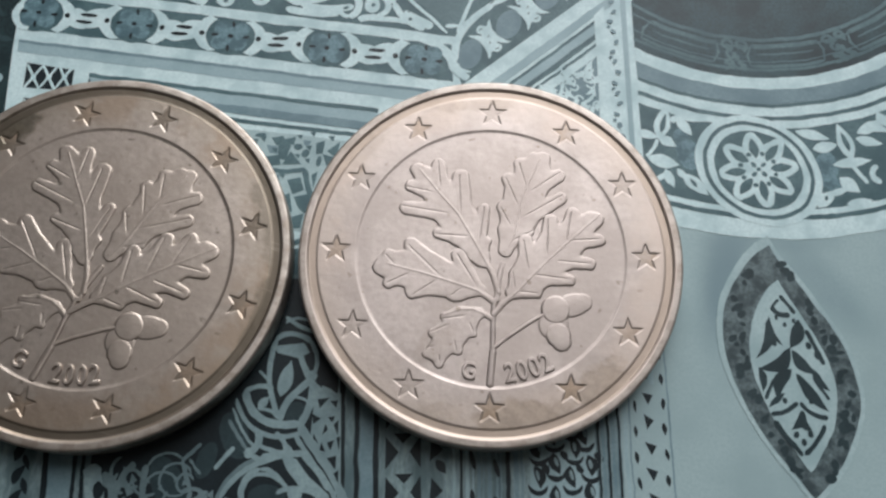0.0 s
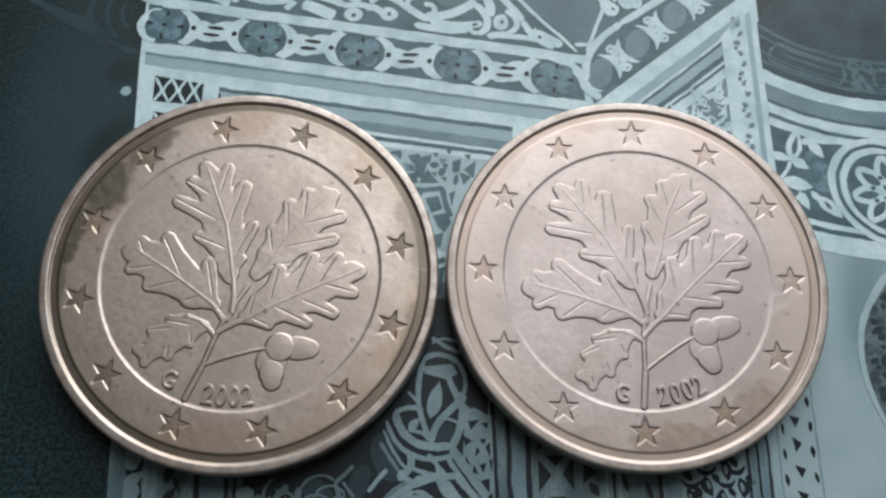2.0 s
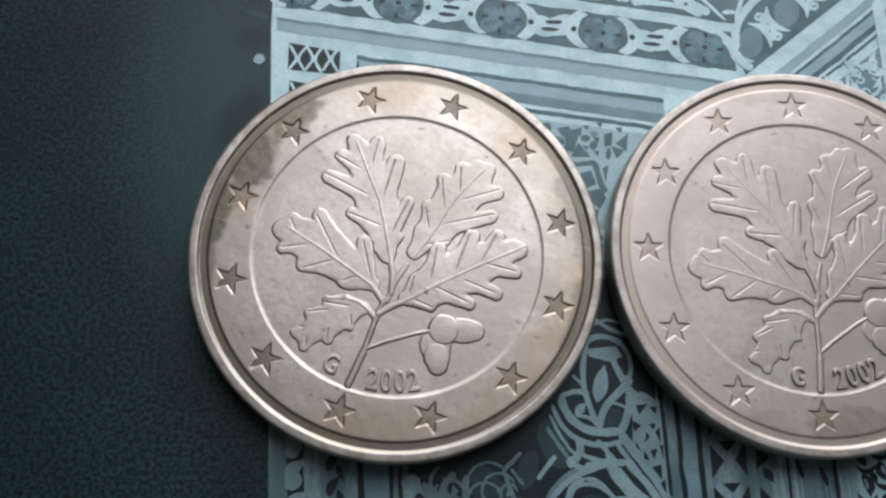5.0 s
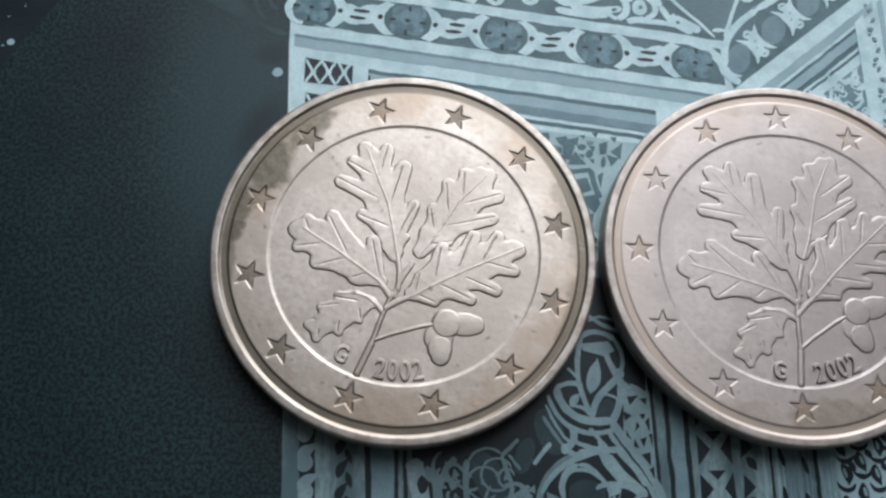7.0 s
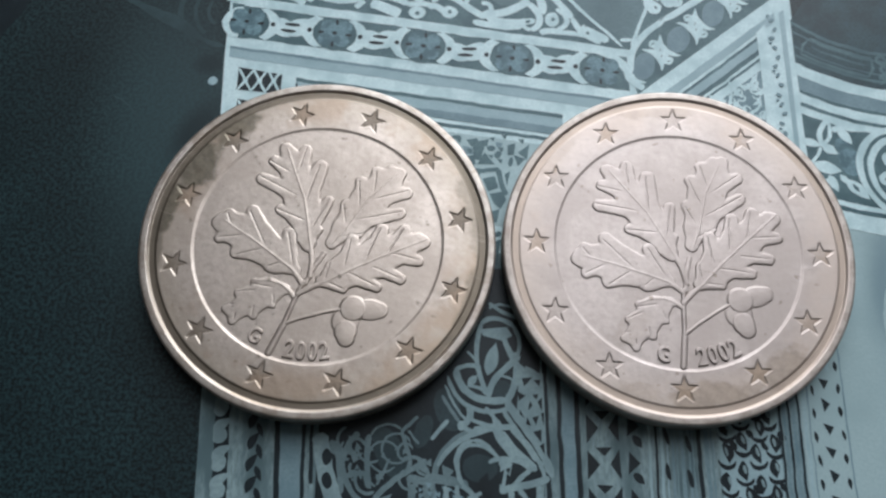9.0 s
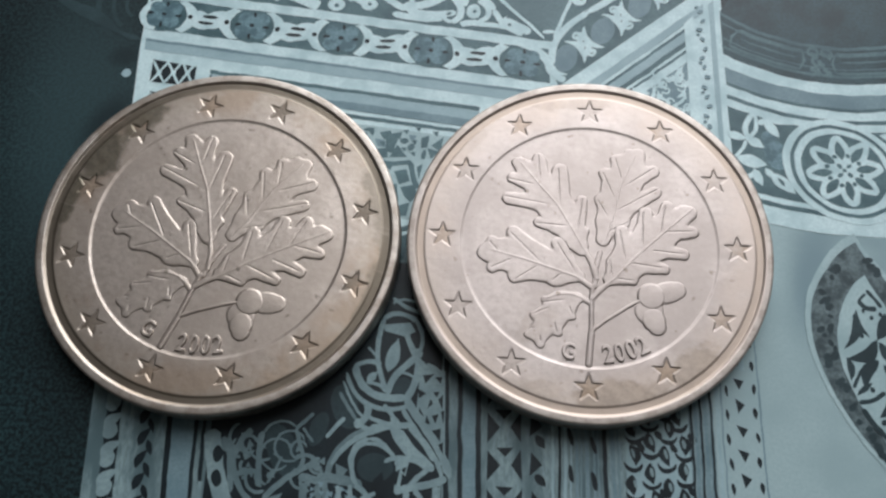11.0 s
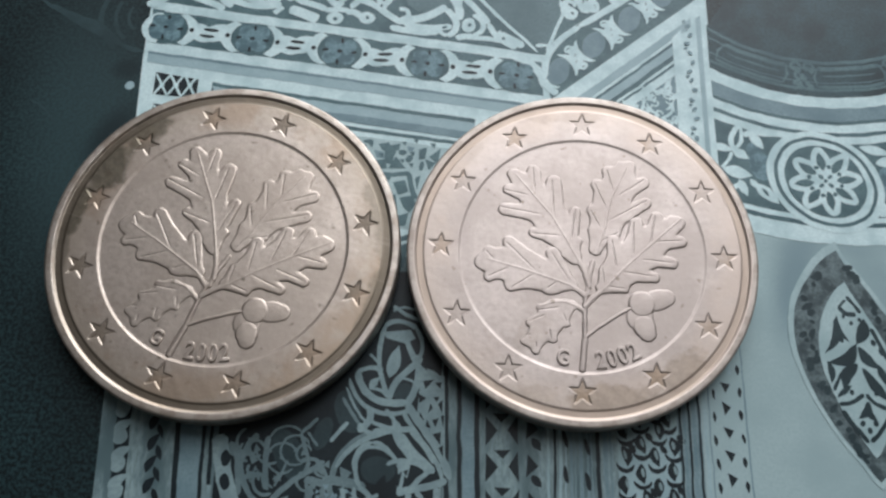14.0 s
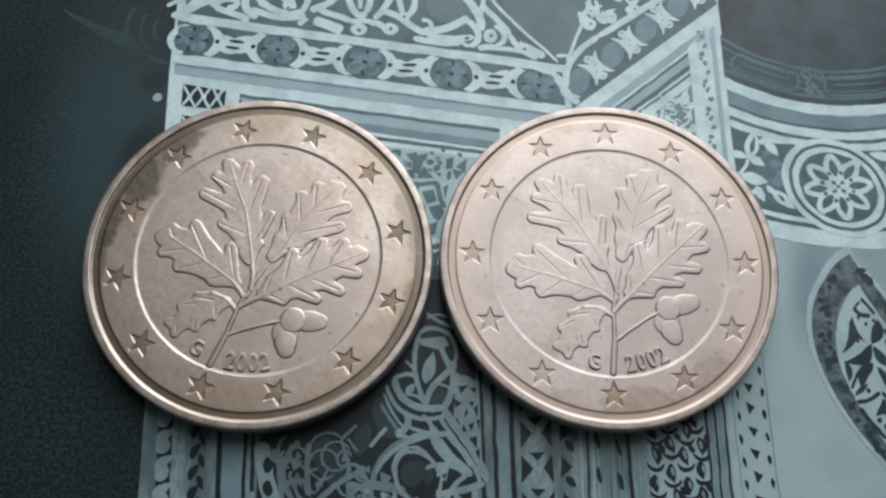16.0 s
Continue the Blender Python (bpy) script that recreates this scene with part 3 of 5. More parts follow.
def top_scrolls():
    """Scrollwork over the cornice, and the plain spandrels beside it."""
    g, teal, p, eye = Ink(2), Ink(3), Ink(4), Ink(5)
    xs = np.linspace(-17.6, 9.5, 20)
    g.strip([S(x, 26.0) for x in xs], [S(x, 16.2) for x in xs])
    g.poly([(9.4, 15.6), (11.2, 17.2), (18.5, 22.2), (20.2, 24.5), (11.0, 24.5), (10.2, 18.5)])
    teal.poly([(3.6, 24), (4.2, 20.6), (5.6, 18.2), (7.4, 16.6), (8.75, 15.5), (9.3, 15.4), (9.7, 16.4), (10.3, 18.4), (10.9, 20.6), (11.4, 24)])
    teal.piece()
    teal.poly([(-0.9, 20.8), (-0.4, 18.6), (0.4, 18.0), (2.0, 18.1), (2.9, 19.2), (3.1, 20.8)])
    p.line(bez((3.2, 21.5), (4.4, 18.9), (6.4, 17.4), (8.6, 15.0)), 0.24)
    p.line(bez((11.6, 22.0), (10.9, 19.0), (9.9, 17.0), (9.2, 15.0)), 0.24)
    p.ellipse((8.9, 15.5), 0.42, 0.16)
    p.line(bez((-18.48, 18.08), (-17.65, 18.57), (-16.91, 19.25), (-16.49, 19.93), 18), 0.55)
    p.line(bez((-18.08, 17.99), (-17.22, 19.05), (-16.43, 19.26), (-15.59, 19.76), 18), 0.75)
    p.line(bez((-18.89, 19.01), (-18.13, 19.41), (-17.57, 19.80), (-16.97, 19.92), 18), 0.3)
    p.line(bez((-15.53, 19.00), (-14.64, 18.45), (-13.72, 18.47), (-13.12, 17.83), 18), 0.5)
    p.line(bez((-15.60, 18.90), (-15.49, 19.57), (-14.87, 19.87), (-14.13, 19.60), 18), 0.6)
    p.line(bez((-14.13, 19.60), (-13.78, 19.23), (-14.07, 18.84), (-14.68, 18.92), 18), 0.45)
    p.line(bez((-13.35, 20.01), (-13.61, 19.14), (-13.23, 18.39), (-12.50, 18.22), 18), 0.55)
    p.line(bez((-12.86, 20.02), (-12.17, 19.27), (-11.32, 18.63), (-10.36, 18.65), 18), 0.45)
    p.line(bez((-12.95, 18.87), (-11.86, 18.24), (-10.31, 17.90), (-9.14, 18.49), 18), 0.5)
    p.line(bez((-12.50, 19.45), (-11.65, 18.71), (-10.58, 18.36), (-9.39, 18.77), 18), 0.4)
    p.ellipse((-10.39, 19.27), 0.42, 0.38, 0, 14)
    p.line(bez((-10.89, 19.59), (-10.51, 19.98), (-10.01, 19.71), (-9.97, 18.95), 18), 0.35)
    p.line(bez((-9.05, 20.12), (-8.94, 19.45), (-9.24, 18.87), (-9.55, 18.58), 18), 0.42)
    p.seg((-9.62, 17.63), (-9.00, 18.21), 0.4)
    p.line(bez((-8.83, 18.88), (-8.03, 19.09), (-7.24, 19.59), (-7.02, 20.17), 18), 0.55)
    p.line(bez((-8.55, 18.03), (-7.78, 17.77), (-7.00, 17.41), (-6.51, 17.19), 18), 0.75)
    p.line(bez((-8.36, 19.18), (-7.81, 18.52), (-6.80, 18.55), (-6.05, 18.00), 18), 0.5)
    p.ellipse((-5.38, 17.36), 0.6, 0.5, 0, 14)
    p.line(bez((-6.20, 20.00), (-5.92, 18.85), (-5.32, 18.02), (-4.94, 18.78), 18), 0.5)
    p.line(bez((-4.94, 18.78), (-4.63, 19.27), (-4.64, 19.75), (-4.61, 20.23), 18), 0.45)
    p.seg((-5.34, 20.21), (-5.31, 19.06), 0.3)
    p.line(bez((-6.13, 17.90), (-5.17, 18.21), (-4.55, 18.03), (-4.18, 17.76), 18), 0.4)
    p.ellipse((-3.17, 17.41), 0.6, 0.5, 0, 14)
    p.line(bez((-4.67, 17.75), (-4.19, 18.14), (-3.70, 17.68), (-3.12, 17.03), 18), 0.5)
    p.line(bez((-4.36, 18.23), (-3.64, 19.01), (-3.25, 19.59), (-3.17, 20.27), 18), 0.5)
    p.line(bez((-3.80, 18.81), (-2.50, 18.75), (-1.83, 17.63), (-0.61, 17.00), 18), 0.5)
    p.line(bez((-0.61, 17.00), (0.52, 16.65), (1.57, 16.67), (2.71, 16.89), 18), 0.45)
    p.line(bez((-0.86, 17.37), (0.84, 17.13), (1.58, 18.09), (2.32, 18.48), 18), 0.6)
    p.line(bez((-0.94, 18.12), (-0.54, 18.41), (-0.13, 17.95), (-0.29, 17.19), 18), 0.34)
    p.line(bez((2.24, 18.29), (3.20, 17.46), (3.27, 16.43), (2.37, 16.13), 18), 0.45)
    p.line(bez((2.37, 16.13), (1.89, 16.22), (1.65, 16.68), (2.06, 16.97), 18), 0.3)
    p.line(bez((-1.58, 16.70), (-0.29, 16.35), (0.92, 16.29), (1.81, 16.49), 18), 0.5)
    p.line(bez((2.09, 20.21), (2.90, 19.26), (3.46, 18.13), (3.04, 17.46), 18), 0.6)
    p.line(bez((3.50, 20.44), (3.31, 18.98), (3.05, 18.31), (3.37, 17.65), 18), 0.35)
    p.line(bez((3.40, 19.56), (3.88, 18.71), (4.69, 18.16), (5.24, 17.13), 18), 0.45)
    p.line(bez((5.24, 17.13), (5.53, 16.20), (6.17, 15.75), (7.12, 15.22), 18), 0.45)
    p.ellipse((3.85, 17.01), 0.5, 0.6, 0, 14)
    p.line(bez((4.11, 17.86), (5.00, 17.50), (5.22, 16.57), (4.16, 16.17), 18), 0.36)
    p.line(bez((4.16, 16.17), (3.67, 15.98), (3.34, 16.16), (3.02, 15.87), 18), 0.45)
    p.line(bez((5.87, 16.49), (6.43, 16.13), (6.82, 15.86), (7.62, 15.42), 18), 0.6)
    p.line(bez((-2.60, 20.28), (-2.59, 19.70), (-2.42, 19.13), (-2.25, 18.56), 18), 0.4)
    p.line(bez((-1.61, 20.31), (-1.28, 19.16), (-1.68, 18.67), (-2.25, 18.37), 18), 0.45)
    p.ellipse((-2.17, 18.47), 0.42, 0.34, 0, 14)
    p.line(bez((3.34, 16.06), (4.55, 15.90), (5.77, 16.02), (6.97, 15.49), 18), 0.35)
    eye.ellipse((-14.59, 19.31), 0.14, 0.12, 0, 14)
    eye.ellipse((-10.38, 19.03), 0.12, 0.1, 0, 14)
    eye.ellipse((-5.34, 17.31), 0.16, 0.16, 0, 14)
    eye.ellipse((-3.13, 17.41), 0.12, 0.16, 0, 14)
    eye.ellipse((3.93, 17.01), 0.15, 0.15, 0, 14)
    eye.ellipse((2.18, 16.78), 0.2, 0.1, 20, 14)
    eye.ellipse((-2.21, 18.47), 0.1, 0.1, 0, 14)
    eye.ellipse((6.20, 16.59), 0.1, 0.1, 0, 14)
    eye.ellipse((6.26, 15.99), 0.14, 0.12, 0, 14)
    for k in range(20):
        t = rnd.random()
        x = 10.6 + 5.5 * t
        y = 17.3 + 3.0 * t + rnd.uniform(0.1, 2.6)
        p.scroll((x, y), 0.55, rnd.uniform(0, 360), rnd.choice((-0.8, 0.8)), 0.3, 24)
        p.petal((x, y), (x + rnd.uniform(-1, 1), y + rnd.uniform(0.2, 0.9)), 0.42, 0.2)
    g.done("scroll_ground", MID, sheet, "dark ground of the scrollwork")
    teal.done("spandrel", TEAL, sheet, "plain teal spandrel")
    p.done("scrollwork", PALE, sheet, "pale curling scrollwork over the cornice", "stuff")
    eye.done("scroll_eye", MID, sheet, "small dark eye of a scroll", "stuff")


AC = (28.3, 28.3)


def arch():
    def ring(ink, r0, r1, x_min=20.25, x_max=84.0):
        left, right = [], []
        for r, out in ((r0, left), (r1, right)):
            a0 = math.pi + math.acos(min(1, (AC[0] - x_min) / r)) if r > AC[0] - x_min else math.pi
            for a in np.linspace(a0, 2 * math.pi, 170):
                out.append((AC[0] + r * math.cos(a), AC[1] + r * math.sin(a)))
        ink.piece()
        ink.strip(left, right)

    hollow, shade, grey, pale, dark, line = Ink(2), Ink(3), Ink(3), Ink(3), Ink(2), Ink(4)
    ring(hollow, 0.5, 13.6)
    ring(shade, 13.55, 16.4)
    ring(pale, 16.35, 17.25)
    ring(grey, 17.2, 18.2)
    ring(pale, 18.18, 19.85)
    ring(dark, 19.8, 25.4)
    ring(pale, 25.1, 26.9)
    ring(line, 18.2, 18.42)
    ring(line, 19.05, 19.32)
    ring(line, 25.45, 25.75)
    faint = Ink(4)
    ring(faint, 14.25, 14.36)
    ring(faint, 15.25, 15.34)
    ring(faint, 13.6, 13.85)
    ring(faint, 15.75, 15.95)
    # long sunk panels with scrolled pieces between them
    def P(r, deg):
        return (AC[0] + r * math.cos(radians(deg)), AC[1] + r * math.sin(radians(deg)))

    for mid in (249.5, 275.3, 301.2, 327.0):
        for rr in (14.15, 15.6):
            faint.piece()
            faint.line([P(rr, mid + d) for d in np.linspace(-8.6, 8.6, 16)], 0.22)
        faint.line([P(14.15, mid - 8.6), P(14.9, mid - 9.4), P(15.6, mid - 8.6)], 0.2)
        faint.line([P(14.15, mid + 8.6), P(14.9, mid + 9.4), P(15.6, mid + 8.6)], 0.2)
        faint.piece()
        faint.line([P(14.75, mid + d) for d in np.linspace(-7, 7, 12)], 0.12)
        for q, (d, rr) in enumerate(((11.0, 14.3), (12.8, 14.9), (14.6, 15.5), (11.8, 15.5), (14.4, 14.2))):
            if P(rr, mid + d)[0] < 21.0:
                continue
            faint.piece()
            faint.scroll(P(rr, mid + d), 0.45, 80 * q, 0.8, 0.24, 20)
            faint.petal(P(rr, mid + d), P(rr + 0.5, mid + d + 1.4), 0.4, 0.2)
    hollow.done("arch_hollow", ARCHED, sheet, "dark hollow of the printed arch")
    shade.done("arch_reveal", ARCHED, sheet, "shadowed reveal of the printed arch")
    faint.done("reveal_panel", MID, sheet, "faint carved panel in the shadow")
    grey.done("arch_grey_moulding", GREY, sheet, "grey arched moulding")
    dark.done("spray_ground", MID, sheet, "dark ground of the foliage band")
    pale.done("arch_moulding", PALE, sheet, "pale arched moulding")
    # foliage sprays left and right of the rosette
    sp, slit, cloud = Ink(4), Ink(5), Ink(3)
    sp.petal((21.19, 7.72), (21.83, 9.95), 1.0)
    sp.petal((19.97, 8.27), (21.17, 7.83), 0.6)
    sp.petal((21.21, 7.90), (22.24, 7.23), 0.7)
    sp.line(bez((21.09, 7.75), (21.10, 7.38), (20.82, 6.93), (20.36, 6.60), 18), 0.24)
    sp.petal((20.45, 6.53), (22.33, 6.02), 0.85)
    sp.line(bez((22.02, 8.96), (22.71, 9.38), (23.36, 9.04), (24.06, 9.12), 18), 0.4)
    sp.petal((22.42, 9.23), (23.23, 7.98), 0.65)
    sp.petal((21.47, 5.83), (21.90, 4.57), 0.6)
    sp.seg((20.91, 5.11), (21.79, 5.62), 0.34)
    sp.petal((22.45, 5.47), (23.86, 4.10), 0.85)
    sp.petal((22.15, 5.83), (22.71, 5.04), 0.4)
    sp.petal((29.50, 8.30), (31.52, 7.78), 0.7)
    sp.petal((30.43, 7.11), (31.97, 7.41), 0.75)
    sp.petal((32.74, 6.37), (32.14, 8.76), 1.0)
    sp.petal((31.47, 6.04), (33.90, 6.41), 0.65)
    sp.line(bez((32.60, 6.33), (32.75, 5.78), (33.03, 5.42), (33.46, 4.91), 18), 0.26)
    sp.petal((31.76, 5.27), (32.85, 4.26), 0.9)
    sp.petal((33.25, 8.16), (34.98, 9.04), 0.7)
    sp.petal((33.10, 7.82), (34.71, 7.42), 0.7)
    sp.line(bez((34.14, 6.01), (33.61, 5.64), (33.65, 5.06), (34.31, 4.99), 18), 0.34)
    sp.petal((30.24, 3.36), (31.39, 4.40), 0.7)
    sp.petal((31.02, 4.12), (32.26, 4.55), 0.45)
    sp.petal((31.93, 3.54), (33.55, 3.83), 0.5)
    sp.seg((30.42, 4.15), (31.05, 3.90), 0.3)
    slit.petal((21.33, 8.20), (21.75, 9.42), 0.34)
    slit.petal((22.86, 5.15), (23.24, 4.60), 0.22)
    slit.petal((32.65, 6.89), (32.27, 8.23), 0.32)
    slit.ellipse((30.82, 3.90), 0.1, 0.14, 0, 14)
    cloud.ellipse((22.91, 6.79), 0.75, 1.1, 10, 14)
    cloud.ellipse((31.06, 5.78), 0.7, 1.2, -10, 14)
    cloud.ellipse((22.58, 7.98), 0.5, 0.5, 0, 14)
    cloud.ellipse((31.50, 4.69), 0.6, 0.5, 0, 14)
    for deg in (289.0, 294.0):
        for r, up in ((21.0, 1), (23.4, -1)):
            sp.piece()
            a = radians(deg + (0.9 if up < 0 else 0))
            e, t = np.array([math.cos(a), math.sin(a)]), np.array([-math.sin(a), math.cos(a)])
            c = np.array(AC) + r * e
            sp.petal(c - 0.2 * e * up, c - 1.25 * e * up, 0.66)
            sp.petal(c + 0.1 * e * up, c + 0.9 * t - 0.9 * e * up, 0.4, 0.15)
            for sg in (-1, 1):
                sp.petal(c + 0.2 * e * up, c + sg * 1.45 * t - 0.25 * e * up, 0.6, 0.22 * sg * up)
    slit.done("leaf_slit", MID, sheet, "dark slit of a leaf")
    cloud.done("spray_shade", FLOWER, sheet, "soft grey patch behind the sprays")
    sp.done("foliage_spray", PALE, sheet, "pale leafy spray")
    line.done("arch_line", MID, sheet, "thin dark arched line")


def rosette():
    c = (27.0, 5.75)
    disc, rings, inner, petals, holes = Ink(5), Ink(6), Ink(7), Ink(8), Ink(9)
    disc.ellipse(c, 3.95, 3.35, -38, 60)
    tilt = radians(-38)
    rings.line([(c[0] + 3.35 * math.cos(q) * math.cos(tilt) - 2.85 * math.sin(q) * math.sin(tilt), c[1] + 3.35 * math.cos(q) * math.sin(tilt) + 2.85 * math.sin(q) * math.cos(tilt)) for q in np.linspace(0, 2 * math.pi, 80)], 0.24)
    inner.ellipse(c, 2.75, 2.4, -38, 48)
    for k in range(8):
        a = radians(45 * k + 6)
        u = np.array([math.cos(a), math.sin(a)])
        v = np.array([-u[1], u[0]])
        o = np.array(c)
        for sg in (-1, 1):
            petals.line(bez(o + 0.45 * u, o + 1.0 * u + 0.62 * sg * v, o + 1.6 * u + 0.6 * sg * v, o + 2.4 * u, 16), 0.36)
        holes.piece()
        holes.petal(o + 0.85 * u, o + 1.95 * u, 0.24)
        b = radians(45 * k + 28.5)
        holes.piece()
        holes.ellipse((c[0] + 1.05 * math.cos(b), c[1] + 1.05 * math.sin(b)), 0.15, 0.15, 0, 10)
        petals.seg(tuple(o), tuple(o + 0.6 * u), 0.16)
    for q in range(4):
        holes.piece()
        holes.ellipse((c[0] + 0.42 * math.cos(radians(90 * q + 45)), c[1] + 0.42 * math.sin(radians(90 * q + 45))), 0.2, 0.13, 90 * q + 45, 10)
    holes.piece()
    holes.ellipse(c, 0.13, 0.13, 0, 10)
    petals.ellipse(c, 0.75, 0.75)
    disc.done("rosette_disc", PALE, sheet, "pale round rosette frame")
    rings.done("rosette_groove", MID, sheet, "dark groove of the rosette")
    inner.done("rosette_ground", MID, sheet, "dark ground of the rosette")
    petals.done("rosette_flower", PALE, sheet, "pale eight-petalled flower")
    holes.done("rosette_dot", MID, sheet, "small dark dot of the rosette")


def almond(top, bottom, wl, wr, pl=0.8, prr=1.25, n=40):
    """Left and right outline of a pointed oval that leans."""
    t, b = np.array(top), np.array(bottom)
    s = np.linspace(0, 1, n)
    ax = t + s[:, None] * (b - t)
    return ax + np.stack([-wl * np.sin(np.pi * s ** pl) ** 0.9, 0 * s], 1), ax + np.stack([wr * np.sin(np.pi * s ** prr) ** 0.9, 0 * s], 1)


def mandorla():
    rim, ground, edge, core, spot = Ink(4), Ink(5), Ink(7), Ink(8), Ink(6)
    for ink, top, bottom, wl, wr in ((rim, (27.0, 1.55), (27.8, -13.45), 3.85, 3.75), (ground, (27.02, 1.0), (27.78, -13.05), 3.52, 3.5),
                                     (edge, (27.3, -1.1), (27.7, -11.7), 2.25, 2.2), (core, (27.32, -1.75), (27.66, -11.0), 1.85, 1.8)):
        l, r = almond(top, bottom, wl, wr)
        ink.strip(l, r)
    dots = Ink(9)
    dots.piece()
    dots.line(bez((27.25, -2.01), (27.52, -2.34), (27.74, -2.67), (27.94, -3.06), 18), 0.23)
    dots.piece()
    dots.line(bez((26.71, -2.67), (26.85, -3.09), (27.21, -3.22), (27.67, -3.12), 18), 0.29)
    dots.piece()
    dots.line(bez((27.15, -2.24), (26.97, -2.44), (26.79, -2.57), (26.67, -2.76), 18), 0.16)
    dots.piece()
    dots.petal((26.36, -3.42), (25.52, -5.59), 0.52, 0.15)
    dots.piece()
    dots.petal((26.52, -3.22), (27.05, -4.89), 0.42, -0.15)
    dots.piece()
    dots.ellipse((26.54, -4.7), 0.16, 0.23, 30, 12)
    dots.piece()
    dots.petal((28.14, -3.42), (27.45, -5.02), 0.78, 0.10)
    dots.piece()
    dots.ellipse((28.47, -4.9), 0.16, 0.20, 0, 12)
    dots.piece()
    dots.line(bez((28.47, -4.03), (28.72, -4.67), (28.95, -5.31), (29.23, -5.94), 18), 0.26)
    dots.piece()
    dots.ellipse((28.93, -5.4), 0.20, 0.26, 20, 12)
    dots.piece()
    dots.ellipse((26.92, -3.29), 0.11, 0.13, 0, 12)
    dots.piece()
    dots.ellipse((27.34, -3.68), 0.11, 0.13, 0, 12)
    dots.piece()
    dots.ellipse((27.85, -3.48), 0.11, 0.13, 0, 12)
    dots.piece()
    dots.petal((27.46, -4.96), (25.58, -6.15), 0.84, 0.22)
    dots.piece()
    dots.petal((27.53, -5.09), (28.77, -6.53), 0.65, -0.10)
    dots.piece()
    dots.petal((28.57, -6.16), (29.38, -7.4), 0.46, -0.15)
    dots.piece()
    dots.petal((25.65, -6.03), (25.66, -7.46), 0.42, 0.10)
    dots.piece()
    dots.petal((27.39, -6.16), (26.35, -7.89), 0.72, -0.12)
    dots.piece()
    dots.petal((26.83, -7.52), (25.87, -8.25), 0.33)
    dots.piece()
    dots.line(bez((26.47, -6.72), (26.21, -7.03), (25.95, -7.33), (25.8, -7.83), 18), 0.20)
    dots.piece()
    dots.petal((27.6, -6.41), (29.15, -8.56), 0.65, -0.05)
    dots.piece()
    dots.line(bez((28.64, -6.97), (28.84, -7.28), (29.05, -7.53), (29.25, -7.89), 18), 0.16)
    dots.piece()
    dots.line(bez((26.01, -8.59), (26.46, -8.62), (27.0, -8.5), (27.44, -8.01), 18), 0.26)
    dots.piece()
    dots.line(bez((27.62, -8.01), (27.92, -8.56), (28.43, -8.8), (29.04, -8.87), 18), 0.26)
    dots.piece()
    dots.ellipse((26.8, -7.92), 0.13, 0.16, 0, 12)
    dots.piece()
    dots.ellipse((28.25, -7.98), 0.13, 0.16, 0, 12)
    dots.piece()
    dots.petal((27.6, -8.44), (26.93, -9.46), 0.49, 0.20)
    dots.piece()
    dots.petal((27.69, -8.44), (28.15, -9.7), 0.46, -0.20)
    dots.piece()
    dots.ellipse((27.17, -9.73), 0.16, 0.20, 0, 12)
    dots.piece()
    dots.ellipse((27.96, -9.73), 0.16, 0.20, 0, 12)
    dots.piece()
    dots.ellipse((27.54, -10.15), 0.16, 0.20, 0, 12)
    dots.piece()
    dots.line(bez((26.14, -8.98), (26.42, -9.61), (26.86, -10.21), (27.41, -10.83), 18), 0.26)
    dots.piece()
    dots.line(bez((28.8, -9.23), (28.6, -9.77), (28.15, -10.3), (27.54, -10.77), 18), 0.26)
    # dark round spots scattered in the mottled border
    for k in range(70):
        u, side, v = rnd.uniform(0.05, 0.97), rnd.choice((-1, 1)), rnd.uniform(0.71, 0.92)
        bend = u ** (0.8 if side < 0 else 1.25)
        spot.piece()
        spot.ellipse((27.05 + 0.77 * u + side * v * 3.4 * math.sin(math.pi * bend) ** 0.9, 1.0 - 14.05 * u), rnd.uniform(0.12, 0.34), rnd.uniform(0.12, 0.3), rnd.uniform(0, 90), 10)
    rim.done("mandorla_rim", BONE, sheet, "pale rim of the pointed oval")
    ground.done("mandorla_border", MOTTLE, sheet, "mottled dark border of the pointed oval")
    edge.done("mandorla_inner_rim", BONE, sheet, "pale inner rim of the pointed oval")
    core.done("mandorla_core", BONE, sheet, "pale core of the pointed oval")
    spot.done("mandorla_spot", VEIL, sheet, "dark round spot", "stuff")
    dots.done("mandorla_leaf", VEIL, sheet, "dark leaf of the pointed oval")


